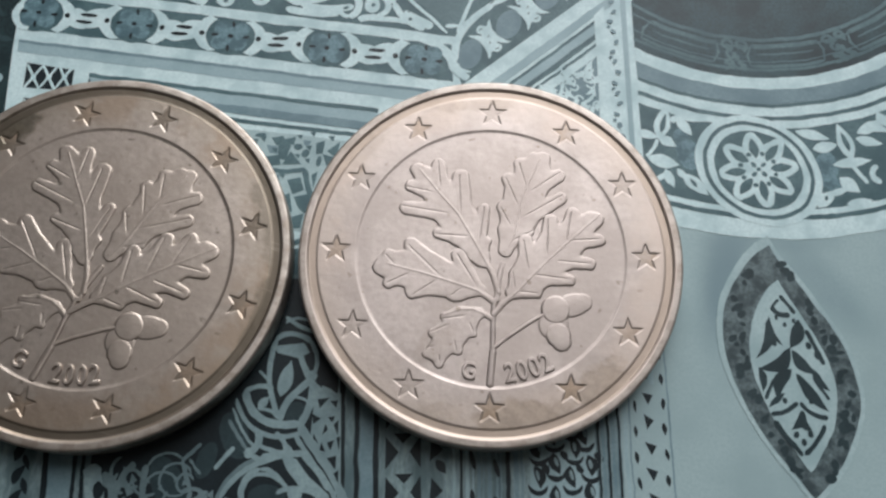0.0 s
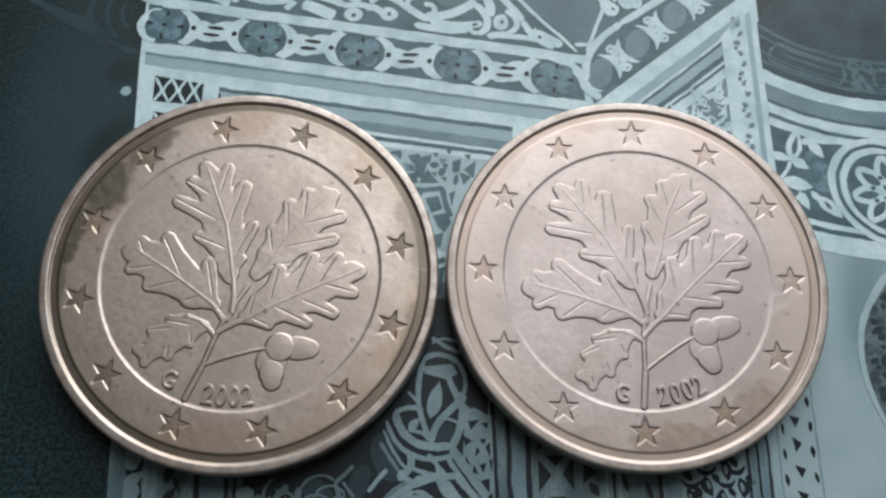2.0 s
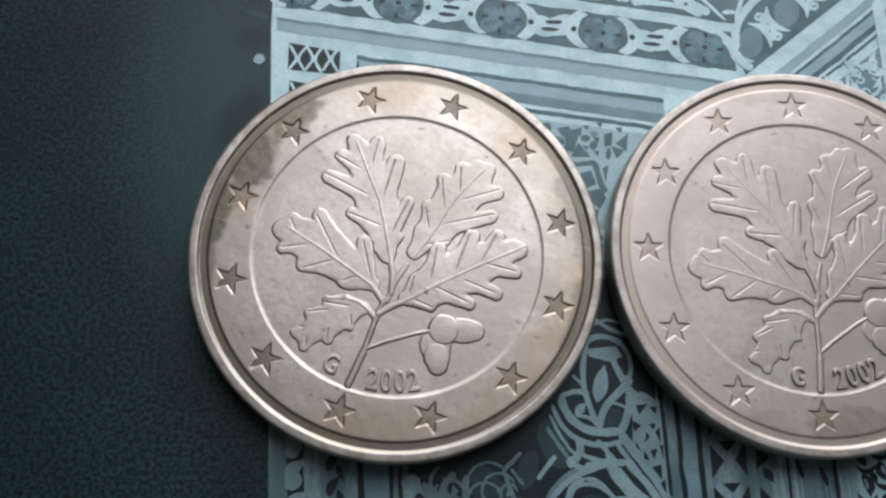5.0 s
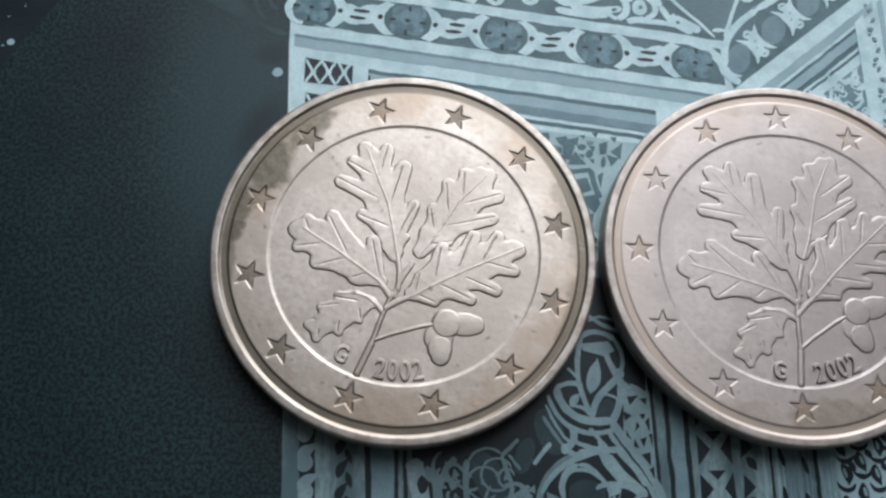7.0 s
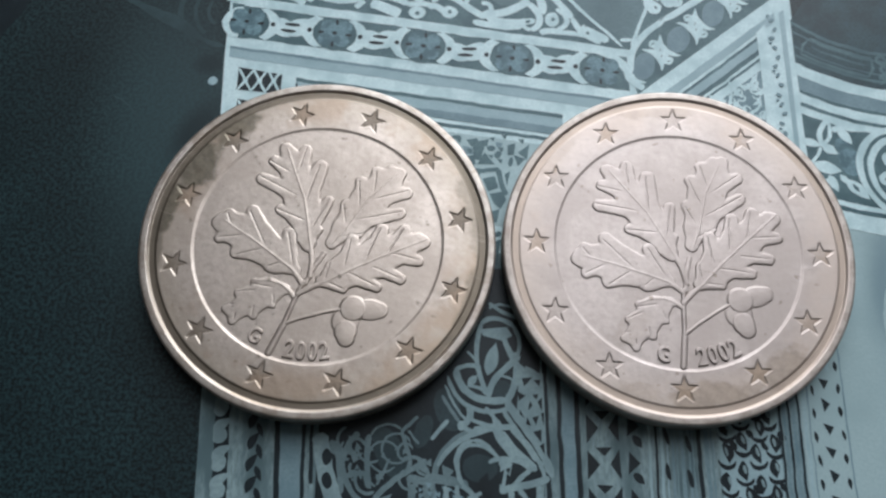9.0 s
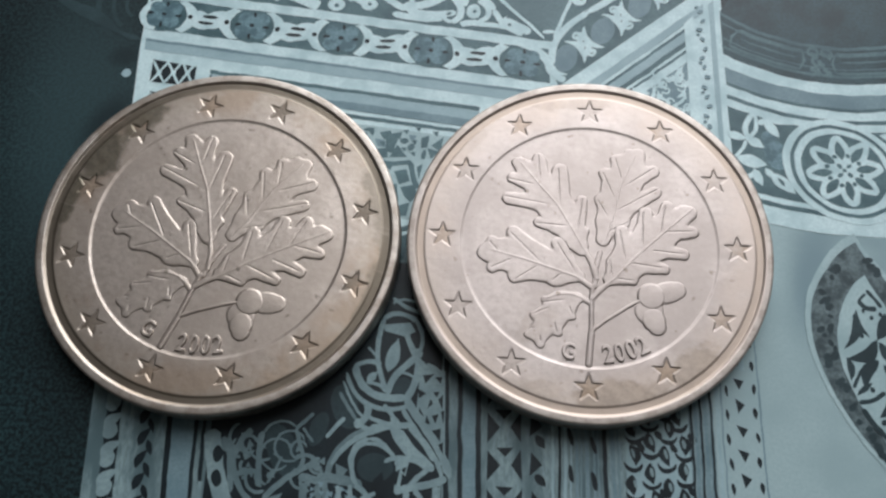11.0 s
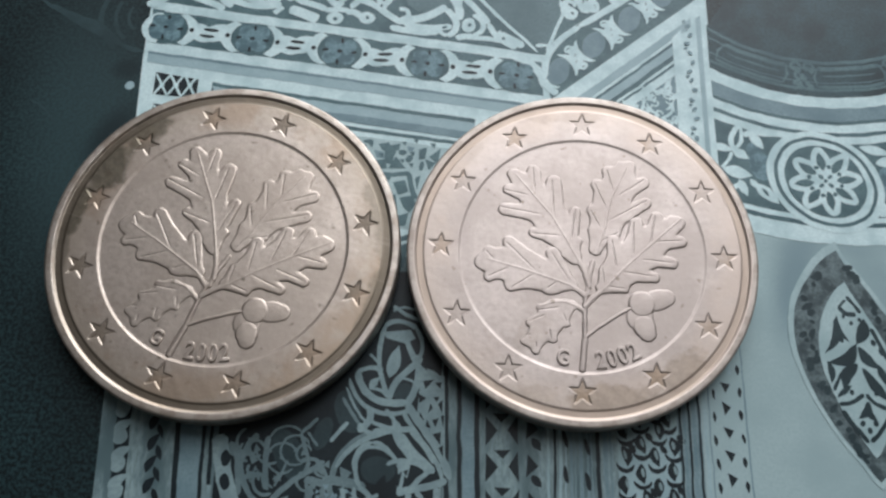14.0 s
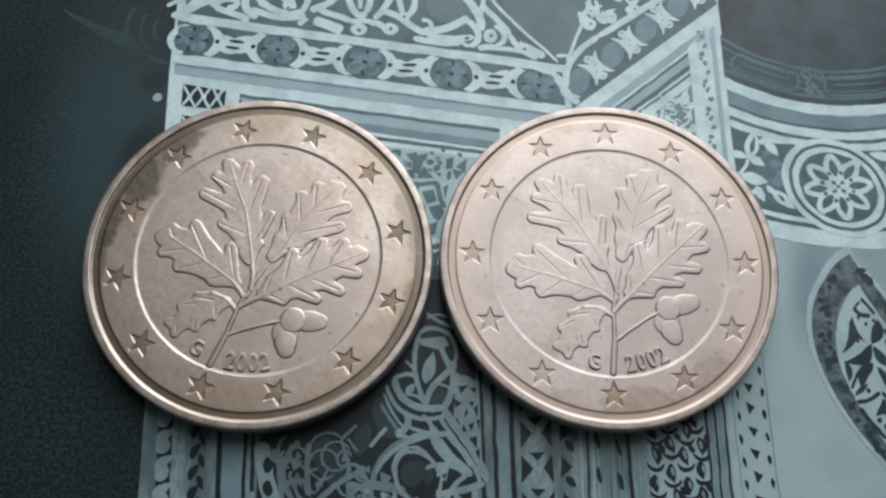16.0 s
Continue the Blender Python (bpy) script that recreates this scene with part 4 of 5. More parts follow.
def lower_columns():
    """Upright ornamental strips below the coins."""
    grey, dark, pale, soft = Ink(2), Ink(3), Ink(4), Ink(2)

    def col(ink, xa, xb, y0=-40.0, y1=-2.0):
        k = 0.040 if xa < -8 else (0.02 if xa < 8 else 0.0)
        ink.piece()
        ys = np.linspace(y0, y1, 110)
        ink.strip([(xa - k * (y + 13.8), y) for y in ys], [(xb - k * (y + 13.8), y) for y in ys])

    # left: drops, lozenges, grey band
    col(dark, -16.2, -15.35)
    for i in range(22):
        y = -5.0 - 1.55 * i
        x = -15.75 - 0.040 * (y + 13.8)
        pale.petal((x - 0.35, y - 0.6), (x + 0.6, y + 0.85), 0.7, 0.2)
        pale.ellipse((x - 0.1, y - 0.22), 0.4, 0.5, -30)
    for i in range(30):
        y = -5.0 - 1.2 * i
        x = -13.85 - 0.040 * (y + 13.8)
        dark.petal((x - 0.4, y), (x + 0.15, y + 1.0), 0.5, 0.1)
        dark.petal((x + 0.05, y + 0.35), (x + 0.42, y - 0.5), 0.36)
    col(dark, -12.72, -12.4)
    col(grey, -12.4, -11.2)
    col(dark, -11.2, -10.98)
    col(dark, -10.72, -10.5)
    # right of the arabesque panel
    col(dark, 2.75, 3.05)
    col(dark, 3.55, 3.8)
    col(grey, 3.85, 4.55)
    col(dark, 4.55, 4.85)
    for i in range(20):
        y = -6.5 - 2.1 * i
        dark.poly([(5.15, y + 0.95), (5.15, y - 0.75), (5.85, y + 0.1)])
        dark.poly([(7.05, y + 1.0), (7.05, y - 0.7), (6.45, y + 0.15)])
        dark.poly([(5.6, y + 1.1), (6.6, y + 1.1), (6.1, y + 0.6)])
        dark.poly([(7.6, y + 0.9), (7.5, y - 0.4), (8.2, y + 0.2)])
        dark.petal((7.8, y - 0.3), (8.35, y - 1.0), 0.5)
    # streaked mouldings
    x = 8.7
    while x < 12.7:
        w = rnd.uniform(0.07, 0.26)
        col((dark, grey, soft, grey)[rnd.randrange(4)], x, x + w)
        x += w + rnd.uniform(0.08, 0.3)
    for i in range(15):
        y = -7.0 - 2.0 * i
        dark.ellipse((9.75, y), 0.14, 0.5, 12)
        dark.ellipse((11.0, y - 0.4), 0.14, 0.5, 12)
    # dense curling strip
    col(soft, 12.8, 16.35)
    for i in range(11):
        for j, x in enumerate((13.25, 14.2, 15.05, 15.9)):
            y = -4.5 - 1.5 * i - 0.7 * (j % 2) + rnd.uniform(-0.15, 0.15)
            xx = x + rnd.uniform(-0.12, 0.12)
            dark.petal((xx - 0.1, y + 0.55), (xx + rnd.uniform(-0.1, 0.2), y - 0.6), 0.62, rnd.uniform(-0.15, 0.15))
            dark.arc((xx, y - 0.3), 0.52, 195, 345, lambda u: 0.06 + 0.2 * math.sin(math.pi * u), 14)
            pale.ellipse((xx + 0.02, y + 0.05), 0.1, 0.26, 10, 10)
            if (i + j) % 2:
                dark.ellipse((xx + 0.45, y + 0.4), 0.18, 0.3, 35, 10)
    edge = Ink(2)
    edge.poly([(17.75, -60), (20.65, -60), (20.45, -6), (20.3, 0.5), (17.75, 0.5)])
    edge.done("border_ground", WALL, sheet, "pale ground of the upright border")
    col(grey, 16.4, 17.75)
    for k, x in enumerate((16.42, 16.68, 16.95, 17.25, 17.55)):
        col(soft if k % 2 else dark, x, x + 0.13)
        col(pale, x + 0.14, x + 0.2)
    for i in range(24):
        y = -3.6 - 1.35 * i
        dark.poly([(19.0, y + rnd.uniform(0.2, 0.4)), (19.6, y + 0.05), (19.25 + rnd.uniform(-0.1, 0.15), y - 0.45)])
        dark.petal((20.1, y - 0.1), (20.15, y - 0.75), 0.26)
        dark.petal((18.5, y - 0.2), (18.6, y - 0.9), 0.2)
    col(grey, 18.2, 18.28)
    col(grey, 20.36, 20.46)
    col(soft, 17.9, 18.1)
    soft.done("soft_fillet", SOFT, sheet, "soft grey upright fillet")
    grey.done("grey_fillet", GREY, sheet, "grey upright fillet")
    dark.done("strip_ornament", DARK, sheet, "dark upright strip ornament", "stuff")
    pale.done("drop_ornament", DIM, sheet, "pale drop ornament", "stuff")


def arabesque():
    """The interlaced panel between and below the coins: a bud in a double-banded bowl, rings and wedges below."""
    g, p, veil, holes, net = Ink(3), Ink(6), Ink(4), Ink(7), Ink(5)
    g.poly([(-10.3, -40), (2.65, -40), (2.65, -1.0), (-10.3, -1.0)])

    def wire(a, b, c, d, w):
        p.line(bez(a, b, c, d), w)

    def wedge(x, y, s, turn):
        p.poly([(x + s * math.cos(radians(turn + q)), y + s * math.sin(radians(turn + q))) for q in (0, 40, 130, 235)])

    for c, rx, ry, t in (((-2.9, -9.7), 0.75, 1.3, 20), ((-6.2, -12.2), 0.8, 1.6, 25), ((-4.3, -11.0), 0.5, 1.0, -20), ((-1.0, -13.0), 1.0, 0.8, 0), ((0.3, -8.5), 0.6, 0.55, 30)):
        veil.piece()
        veil.ellipse(c, rx, ry, t)
    # bud, sepals, the double-banded bowl and the net beside it
    p.line(bez((-0.58, -8.91), (-1.33, -7.28), (-1.48, -5.73), (-0.93, -4.48), 18), 0.29)
    p.line(bez((-0.99, -4.54), (-0.55, -4.03), (0.23, -4.03), (1.0, -4.61), 18), 0.29)
    p.line(bez((0.93, -4.54), (1.53, -5.43), (1.5, -6.36), (0.72, -6.79), 18), 0.23)
    p.line(bez((0.34, -5.05), (0.49, -5.74), (0.7, -6.36), (1.09, -6.85), 18), 0.33)
    p.poly([(-1.04, -4.86), (0.57, -4.67), (0.96, -5.24), (0.3, -5.55), (-0.33, -5.39), (-0.89, -5.23)])
    p.petal((-0.55, -7.64), (-0.07, -5.67), 0.78)
    p.line(bez((-0.55, -8.97), (-0.37, -7.77), (0.37, -7.28), (1.32, -6.42), 18), 0.39)
    p.line(bez((-2.42, -7.4), (-2.08, -7.03), (-1.47, -6.97), (-0.97, -7.22), 18), 0.29)
    p.line(bez((-2.43, -7.28), (-2.28, -8.79), (-1.03, -9.45), (0.63, -9.03), 18), 0.42)
    p.line(bez((0.57, -9.09), (1.09, -8.5), (1.35, -7.28), (1.0, -6.24), 18), 0.42)
    p.line(bez((-0.16, -7.74), (0.32, -7.59), (0.75, -7.65), (1.14, -8.13), 18), 0.16)
    p.petal((-1.76, -8.25), (-1.19, -7.64), 0.46)
    p.line(bez((-1.76, -8.25), (-1.33, -8.43), (-0.95, -8.25), (-0.71, -8.85), 18), 0.20)
    p.line(bez((-2.92, -7.76), (-2.54, -9.38), (-0.99, -10.27), (0.83, -9.51), 18), 0.26)
    p.line(bez((0.57, -9.03), (1.17, -10.57), (2.38, -11.22), (3.16, -13.44), 18), 0.46)
    p.line(bez((0.35, -9.63), (0.89, -10.92), (2.23, -11.91), (2.75, -13.44), 18), 0.26)
    p.line(bez((-3.1, -8.24), (-2.66, -9.38), (-2.14, -9.97), (-1.76, -10.33), 18), 0.16)
    p.line(bez((-1.69, -9.44), (-1.42, -9.98), (-1.76, -10.45), (-2.27, -10.79), 18), 0.39)
    p.line(bez((-1.79, -9.92), (-1.27, -10.56), (-0.37, -10.71), (0.99, -10.57), 18), 0.23)
    p.line(bez((-0.22, -10.16), (-0.15, -10.39), (-0.14, -10.57), (-0.13, -10.8), 18), 0.23)
    p.line(bez((-3.42, -12.91), (-2.7, -11.43), (-0.97, -10.62), (1.0, -10.69), 18), 0.29)
    p.line(bez((-2.24, -13.14), (-2.5, -11.89), (-1.25, -11.03), (0.01, -12.36), 18), 0.20)
    p.line(bez((0.17, -10.92), (0.75, -11.79), (1.48, -12.42), (2.21, -13.05), 18), 0.42)
    p.line(bez((0.02, -12.76), (0.89, -12.36), (1.33, -12.48), (1.79, -12.99), 18), 0.29)
    p.line(bez((-3.83, -11.43), (-3.47, -10.99), (-3.2, -10.7), (-2.9, -10.27), 18), 0.23)
    p.line(bez((-1.82, -6.23), (-1.56, -6.48), (-1.37, -6.66), (-1.18, -6.85), 18), 0.16)
    p.line(bez((-0.5, -3.2), (-0.16, -3.58), (0.53, -3.84), (1.32, -4.16), 18), 0.23)
    p.line(bez((-0.48, -3.58), (-0.12, -3.2), (0.51, -3.26), (0.99, -3.52), 18), 0.16)
    p.poly([(1.03, -6.85), (1.89, -7.1), (2.7, -7.47), (2.88, -12.88), (2.14, -11.1), (1.14, -9.69), (1.26, -8.19)])
    holes.piece()
    holes.poly([(1.2, -6.73), (1.75, -6.61), (1.65, -7.16)])
    holes.piece()
    holes.poly([(2.01, -7.1), (2.56, -6.98), (2.45, -7.47)])
    holes.piece()
    holes.poly([(1.49, -7.77), (2.09, -7.71), (1.63, -8.26)])
    holes.piece()
    holes.poly([(2.16, -7.89), (2.58, -7.83), (2.48, -8.26)])
    holes.piece()
    holes.poly([(1.24, -8.56), (1.71, -8.8), (1.29, -9.1)])
    holes.piece()
    holes.poly([(2.07, -8.74), (2.43, -8.68), (2.26, -9.04)])
    holes.piece()
    holes.poly([(1.9, -9.1), (2.03, -9.39), (1.74, -9.69)])
    holes.piece()
    holes.poly([(2.32, -9.16), (2.61, -8.86), (2.58, -9.75)])
    holes.piece()
    holes.poly([(1.31, -9.63), (1.57, -10.16), (1.26, -9.87)])
    holes.piece()
    holes.poly([(1.99, -10.1), (2.41, -9.99), (2.24, -10.52)])
    holes.piece()
    holes.poly([(1.69, -10.04), (1.95, -10.57), (1.64, -10.46)])
    holes.piece()
    holes.poly([(2.02, -10.92), (2.55, -10.81), (2.51, -11.51)])
    holes.piece()
    holes.poly([(2.4, -11.68), (2.69, -11.51), (2.71, -12.2)])
    holes.piece()
    holes.poly([(2.52, -9.87), (2.7, -9.81), (2.72, -10.58)])
    p.line([(2.62, -5.5), (2.55, -40)], 0.22)
    # strokes near the left coin, in the ink that carries its shade
    far = Ink(5)
    # rings, struts and knots below the bowl
    far.line(bez((-3.68, -13.66), (-3.56, -12.46), (-2.80, -11.29), (-1.39, -10.86), 18), 0.32)
    p.line(bez((-1.39, -10.86), (-0.74, -10.71), (-0.22, -10.73), (0.37, -10.75), 18), 0.34)
    p.line(bez((-1.92, -14.04), (-2.70, -12.81), (-2.45, -11.66), (-1.36, -11.44), 18), 0.26)
    p.line(bez((-1.36, -11.44), (-0.77, -11.42), (-0.30, -11.92), (-0.02, -12.42), 18), 0.22)
    p.line(bez((-0.15, -10.70), (0.07, -11.40), (0.54, -11.83), (1.02, -12.39), 18), 0.44)
    p.line(bez((0.79, -10.73), (1.23, -11.24), (1.90, -11.67), (2.18, -12.55), 18), 0.34)
    p.line(bez((-0.52, -12.62), (0.18, -12.35), (1.20, -12.26), (2.00, -12.93), 18), 0.26)
    p.line(bez((0.15, -12.51), (0.40, -13.16), (0.30, -13.85), (0.26, -14.41), 18), 0.32)
    p.line(bez((1.99, -12.87), (1.56, -13.26), (1.13, -13.77), (0.63, -14.21), 18), 0.26)
    p.line(bez((0.19, -14.29), (1.01, -13.96), (2.15, -13.80), (2.97, -13.46), 18), 0.38)
    p.seg((0.76, -14.27), (0.79, -14.94), 0.34)
    p.seg((1.20, -14.14), (1.86, -14.91), 0.3)
    p.seg((2.34, -13.85), (2.37, -14.90), 0.34)
    far.line(bez((-4.19, -13.67), (-3.44, -13.40), (-2.58, -13.81), (-1.67, -13.97), 18), 0.52)
    far.poly([(-3.18, -12.83), (-2.52, -13.19), (-3.02, -13.89)])
    p.line(bez((-2.05, -13.98), (-1.59, -14.22), (-1.25, -14.64), (-1.04, -15.06), 18), 0.34)
    p.seg((-2.31, -13.99), (-2.24, -15.09), 0.24)
    far.seg((-3.75, -13.91), (-3.61, -15.13), 0.34)
    p.seg((-2.95, -14.01), (-2.81, -15.11), 0.26)
    p.seg((-1.76, -14.77), (-0.89, -14.38), 0.24)
    far.seg((-4.58, -10.14), (-5.56, -11.04), 0.22)
    far.line(bez((-5.56, -11.04), (-5.39, -11.49), (-5.22, -12.00), (-5.05, -12.44), 18), 0.24)
    far.seg((-5.17, -10.97), (-4.52, -11.72), 0.16)
    far.line(bez((-5.50, -12.58), (-4.74, -12.30), (-4.28, -12.35), (-3.94, -13.48), 18), 0.22)
    far.seg((-5.29, -13.52), (-4.98, -12.56), 0.22)
    far.line(bez((-7.03, -14.87), (-6.35, -13.92), (-5.43, -13.33), (-4.13, -12.73), 18), 0.34)
    far.line(bez((-7.37, -11.22), (-7.60, -12.26), (-7.30, -13.32), (-7.35, -14.20), 18), 0.34)
    far.line(bez((-7.30, -11.29), (-6.97, -10.56), (-6.14, -10.34), (-5.57, -10.91), 18), 0.14)
    far.line(bez((-8.97, -12.80), (-8.74, -11.91), (-8.40, -11.45), (-7.97, -11.11), 18), 0.34)
    far.line(bez((-8.69, -13.61), (-8.32, -13.48), (-7.94, -13.40), (-7.55, -13.39), 18), 0.3)
    far.line(bez((-8.93, -12.61), (-8.72, -13.93), (-8.20, -14.66), (-7.38, -15.18), 18), 0.28)
    far.line(bez((-9.56, -11.61), (-8.90, -12.29), (-9.02, -13.56), (-8.85, -14.55), 18), 0.36)
    far.line(bez((-5.15, -13.64), (-4.64, -13.62), (-4.11, -13.92), (-3.59, -13.90), 18), 0.42)
    far.seg((-4.87, -13.94), (-4.90, -15.17), 0.4)
    far.seg((-4.16, -14.04), (-3.95, -15.14), 0.34)
    far.seg((-4.54, -14.55), (-3.68, -14.46), 0.24)
    far.poly([(-6.78, -14.80), (-5.98, -14.47), (-6.25, -15.03)])
    far.poly([(-8.52, -12.16), (-7.89, -12.58), (-8.26, -12.78)])
    p.poly([(0.31, -12.54), (0.83, -12.71), (0.67, -13.47), (0.27, -13.11)])
    p.line(bez((-0.73, -9.53), (-0.32, -9.98), (0.06, -10.36), (0.31, -10.75), 18), 0.24)
    far.line(bez((-3.71, -11.31), (-3.41, -10.92), (-3.29, -10.78), (-3.04, -10.58), 18), 0.18)
    far.line(bez((-3.28, -8.88), (-2.98, -9.40), (-2.62, -9.85), (-2.26, -10.36), 18), 0.2)
    p.line(bez((-2.26, -10.36), (-1.99, -10.62), (-1.71, -10.87), (-1.38, -10.99), 18), 0.28)
    p.poly([(-2.38, -10.56), (-1.63, -10.02), (-1.97, -10.88)])
    far.line(bez((-6.15, -12.53), (-6.48, -13.17), (-6.63, -13.62), (-6.85, -14.00), 18), 0.14)
    far.line(bez((-10.59, -11.12), (-10.17, -11.43), (-9.72, -11.87), (-9.22, -12.30), 18), 0.3)
    p.line(bez((-10.19, -11.17), (-10.03, -12.64), (-9.76, -13.90), (-9.03, -15.29), 18), 0.95)
    holes.piece()
    holes.ellipse((-9.78, -12.51), 0.28, 0.46, 0, 14)
    holes.ellipse((-9.70, -13.83), 0.28, 0.46, 10, 14)
    holes.poly([(0.40, -13.04), (0.71, -12.90), (0.60, -13.35)])
    holes.poly([(-0.23, -13.43), (0.33, -13.04), (0.24, -13.92)])
    holes.poly([(-1.05, -13.71), (-0.56, -13.19), (-0.37, -14.61), (-0.82, -14.44)])
    p.line([(-10.55, -14.0), (-10.4, -40)], 0.6)
    for k in range(16):
        x, y = -8.6 + 5.2 * rnd.random(), -11.4 - 2.6 * rnd.random()
        far.arc((x, y), rnd.uniform(0.4, 0.9), rnd.uniform(0, 180), rnd.uniform(230, 330), rnd.uniform(0.12, 0.2), 16)
        q, w = rnd.uniform(0, 360), rnd.uniform(0.15, 0.3)
        far.poly([(x + w * math.cos(radians(q + e)), y + w * math.sin(radians(q + e))) for e in (0, 110, 230)])
    for k in range(50):
        x, y = -9.0 + 11.0 * rnd.random(), -15.4 - 4 * rnd.random()
        wedge(x, y, rnd.uniform(0.25, 0.5), rnd.uniform(0, 360))
    for k in range(26):
        x, y = -4.6 + 3.4 * rnd.random(), -13.9 - 1.2 * rnd.random()
        q, w = rnd.uniform(0, 360), rnd.uniform(0.12, 0.24)
        net.poly([(x + w * math.cos(radians(q + e)), y + w * math.sin(radians(q + e))) for e in (0, 110, 230)])
    g.done("panel_ground", DARK, sheet, "dark ground of the arabesque panel")
    veil.done("panel_leaf", VEIL, sheet, "dim leaf shape in the panel")
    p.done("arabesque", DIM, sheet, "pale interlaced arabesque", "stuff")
    far.done("arabesque_shade", SHADE, sheet, "interlaced arabesque in ink darkened for coin shade", "stuff")
    net.done("panel_net", GREY, sheet, "grey net of small wedges", "stuff")
    holes.done("upright_piercing", DARK, sheet, "dark oval piercing")


def dark_field():
    """Faint traces in the plain dark field at the left, a pale boss and a corner of a further motif."""
    dot, arcs, corner, speck = Ink(3), Ink(1), Ink(1), Ink(3)
    dot.ellipse((-18.75, 11.7), 0.33, 0.33)
    for k, r in enumerate((1.0, 1.9, 2.9)):
        arcs.piece()
        arcs.arc((-18.2, 17.2), r + 0.4, 150, 232, 0.22 + 0.07 * k)
    for k in range(4):
        arcs.piece()
        arcs.line(bez((-26 + k, 18.5 - 0.5 * k), (-23 + k, 16.4), (-20.5, 15.0 - 0.2 * k), (-18.3, 14.4)), 0.26)
    arcs.line(bez((-25.2, 10.4), (-24.2, 10.2), (-23.6, 9.4), (-23.3, 8.6)), 0.12)
    corner.poly([(-84, -8), (-35.6, 11.0), (-32.0, 17.0), (-30, 61), (-84, 61)])
    speck.ellipse((-34.9, 13.3), 0.22, 0.22)
    for k in range(4):
        speck.piece()
        speck.ellipse((-36.5 + 2.6 * rnd.random(), 13.0 + 5 * rnd.random()), 0.08, 0.05, rnd.uniform(0, 90), 8)
    corner.done("corner_motif", DARK, sheet, "darker corner of the print")
    arcs.done("faint_arc", TRACE, sheet, "faint arc in the dark field")
    dot.done("boss", SOFT, sheet, "small pale round boss")
    speck.done("speck", SOFT, sheet, "tiny pale speck")


facade()
cornice()
pillar_block()
under_cornice()
raking_border()
top_scrolls()
arch()
rosette()
mandorla()
lower_columns()
arabesque()
dark_field()


# ---- the coins ----
R_OUT, FIELD, RING = 10.62, 1.48, 1.53
STAR_R = 0.88


def smooth(x):
    x = np.clip(x, 0, 1)
    return x * x * (3 - 2 * x)


def star_distance(x, y, r=STAR_R):
    """Signed distance, near enough, to an upright five-pointed star (inside is negative)."""
    ang = np.arctan2(x, y)
    rad = np.hypot(x, y)
    a = np.abs((ang + math.pi / 5) % (2 * math.pi / 5) - math.pi / 5)
    px, py = rad * np.sin(a), rad * np.cos(a)
    inner = 0.40 * r
    ix, iy = inner * math.sin(math.pi / 5), inner * math.cos(math.pi / 5)
    ex, ey = ix - 0.0, iy - r
    ln = math.hypot(ex, ey)
    return (px * -ey + (py - r) * ex) / ln


def coin_profile(r):
    z = np.interp(r, [0, 7.42, 7.50, 9.58, 9.66, 10.04, 10.13, 10.20, 10.50, 10.57, R_OUT],
                  [FIELD, FIELD, RING, RING, RING - 0.035, RING - 0.035, 1.585, 1.612, 1.602, 1.58, 1.53])
    return z


def coin_body(mat, parent):
    rs = np.unique(np.concatenate([np.linspace(0.02, 7.2, 10), np.linspace(7.25, 7.65, 7), np.linspace(7.68, 9.48, 42), np.linspace(9.5, R_OUT, 22)]))
    n = 900
    th = np.linspace(0, 2 * math.pi, n, endpoint=False)
    rr, tt = np.meshgrid(rs, th, indexing="ij")
    x, y = rr * np.cos(tt), rr * np.sin(tt)
    z = coin_profile(rr)
    for k in range(12):
        a = radians(90 - 30 * k)
        d = star_distance(x - 8.58 * math.cos(a), y - 8.58 * math.sin(a))
        z = np.where(d < 0.06, z - 0.068 * smooth((0.02 - d) / 0.08), z)
    # dents and a wavering rim
    for ang, rad, size, depth in ((1.1, 10.45, 0.25, 0.04), (2.9, 10.5, 0.2, 0.05), (4.6, 10.45, 0.3, 0.04), (5.5, 10.5, 0.22, 0.05), (0.25, 10.5, 0.3, 0.035), (4.0, 8.9, 0.12, 0.03)):
        z = z - 0.4 * depth * np.exp(-((x - rad * math.cos(ang)) ** 2 + (y - rad * math.sin(ang)) ** 2) / size ** 2)
    verts = np.stack([x, y, z], -1).reshape(-1, 3)
    m = len(rs)
    low = [(R_OUT + 0.02, 1.40), (R_OUT + 0.02, 0.22), (R_OUT - 0.12, 0.06), (9.8, 0.0), (0.02, 0.0)]
    extra = [np.stack([r * np.cos(th), r * np.sin(th), np.full(n, h)], -1) for r, h in low]
    verts = np.concatenate([verts, *extra]) * MM
    # three parts: the flat field, the band of stars, and the rim with edge and underside
    cut_a, cut_b = int(np.searchsorted(rs, 7.42)), int(np.searchsorted(rs, 9.56))
    for name, r0, r1 in (("field", 0, cut_a), ("star_band", cut_a, cut_b), ("rim", cut_b, m + len(low) - 1)):
        faces = []
        for i in range(r1 - r0):
            for j in range(n):
                k = (j + 1) % n
                faces.append((i * n + j, i * n + n + j, i * n + n + k, i * n + k))
        if r0 == 0:
            faces.append(tuple(range(n)))
        part(name, verts[r0 * n:(r1 + 1) * n], faces, mat, parent, "", True)


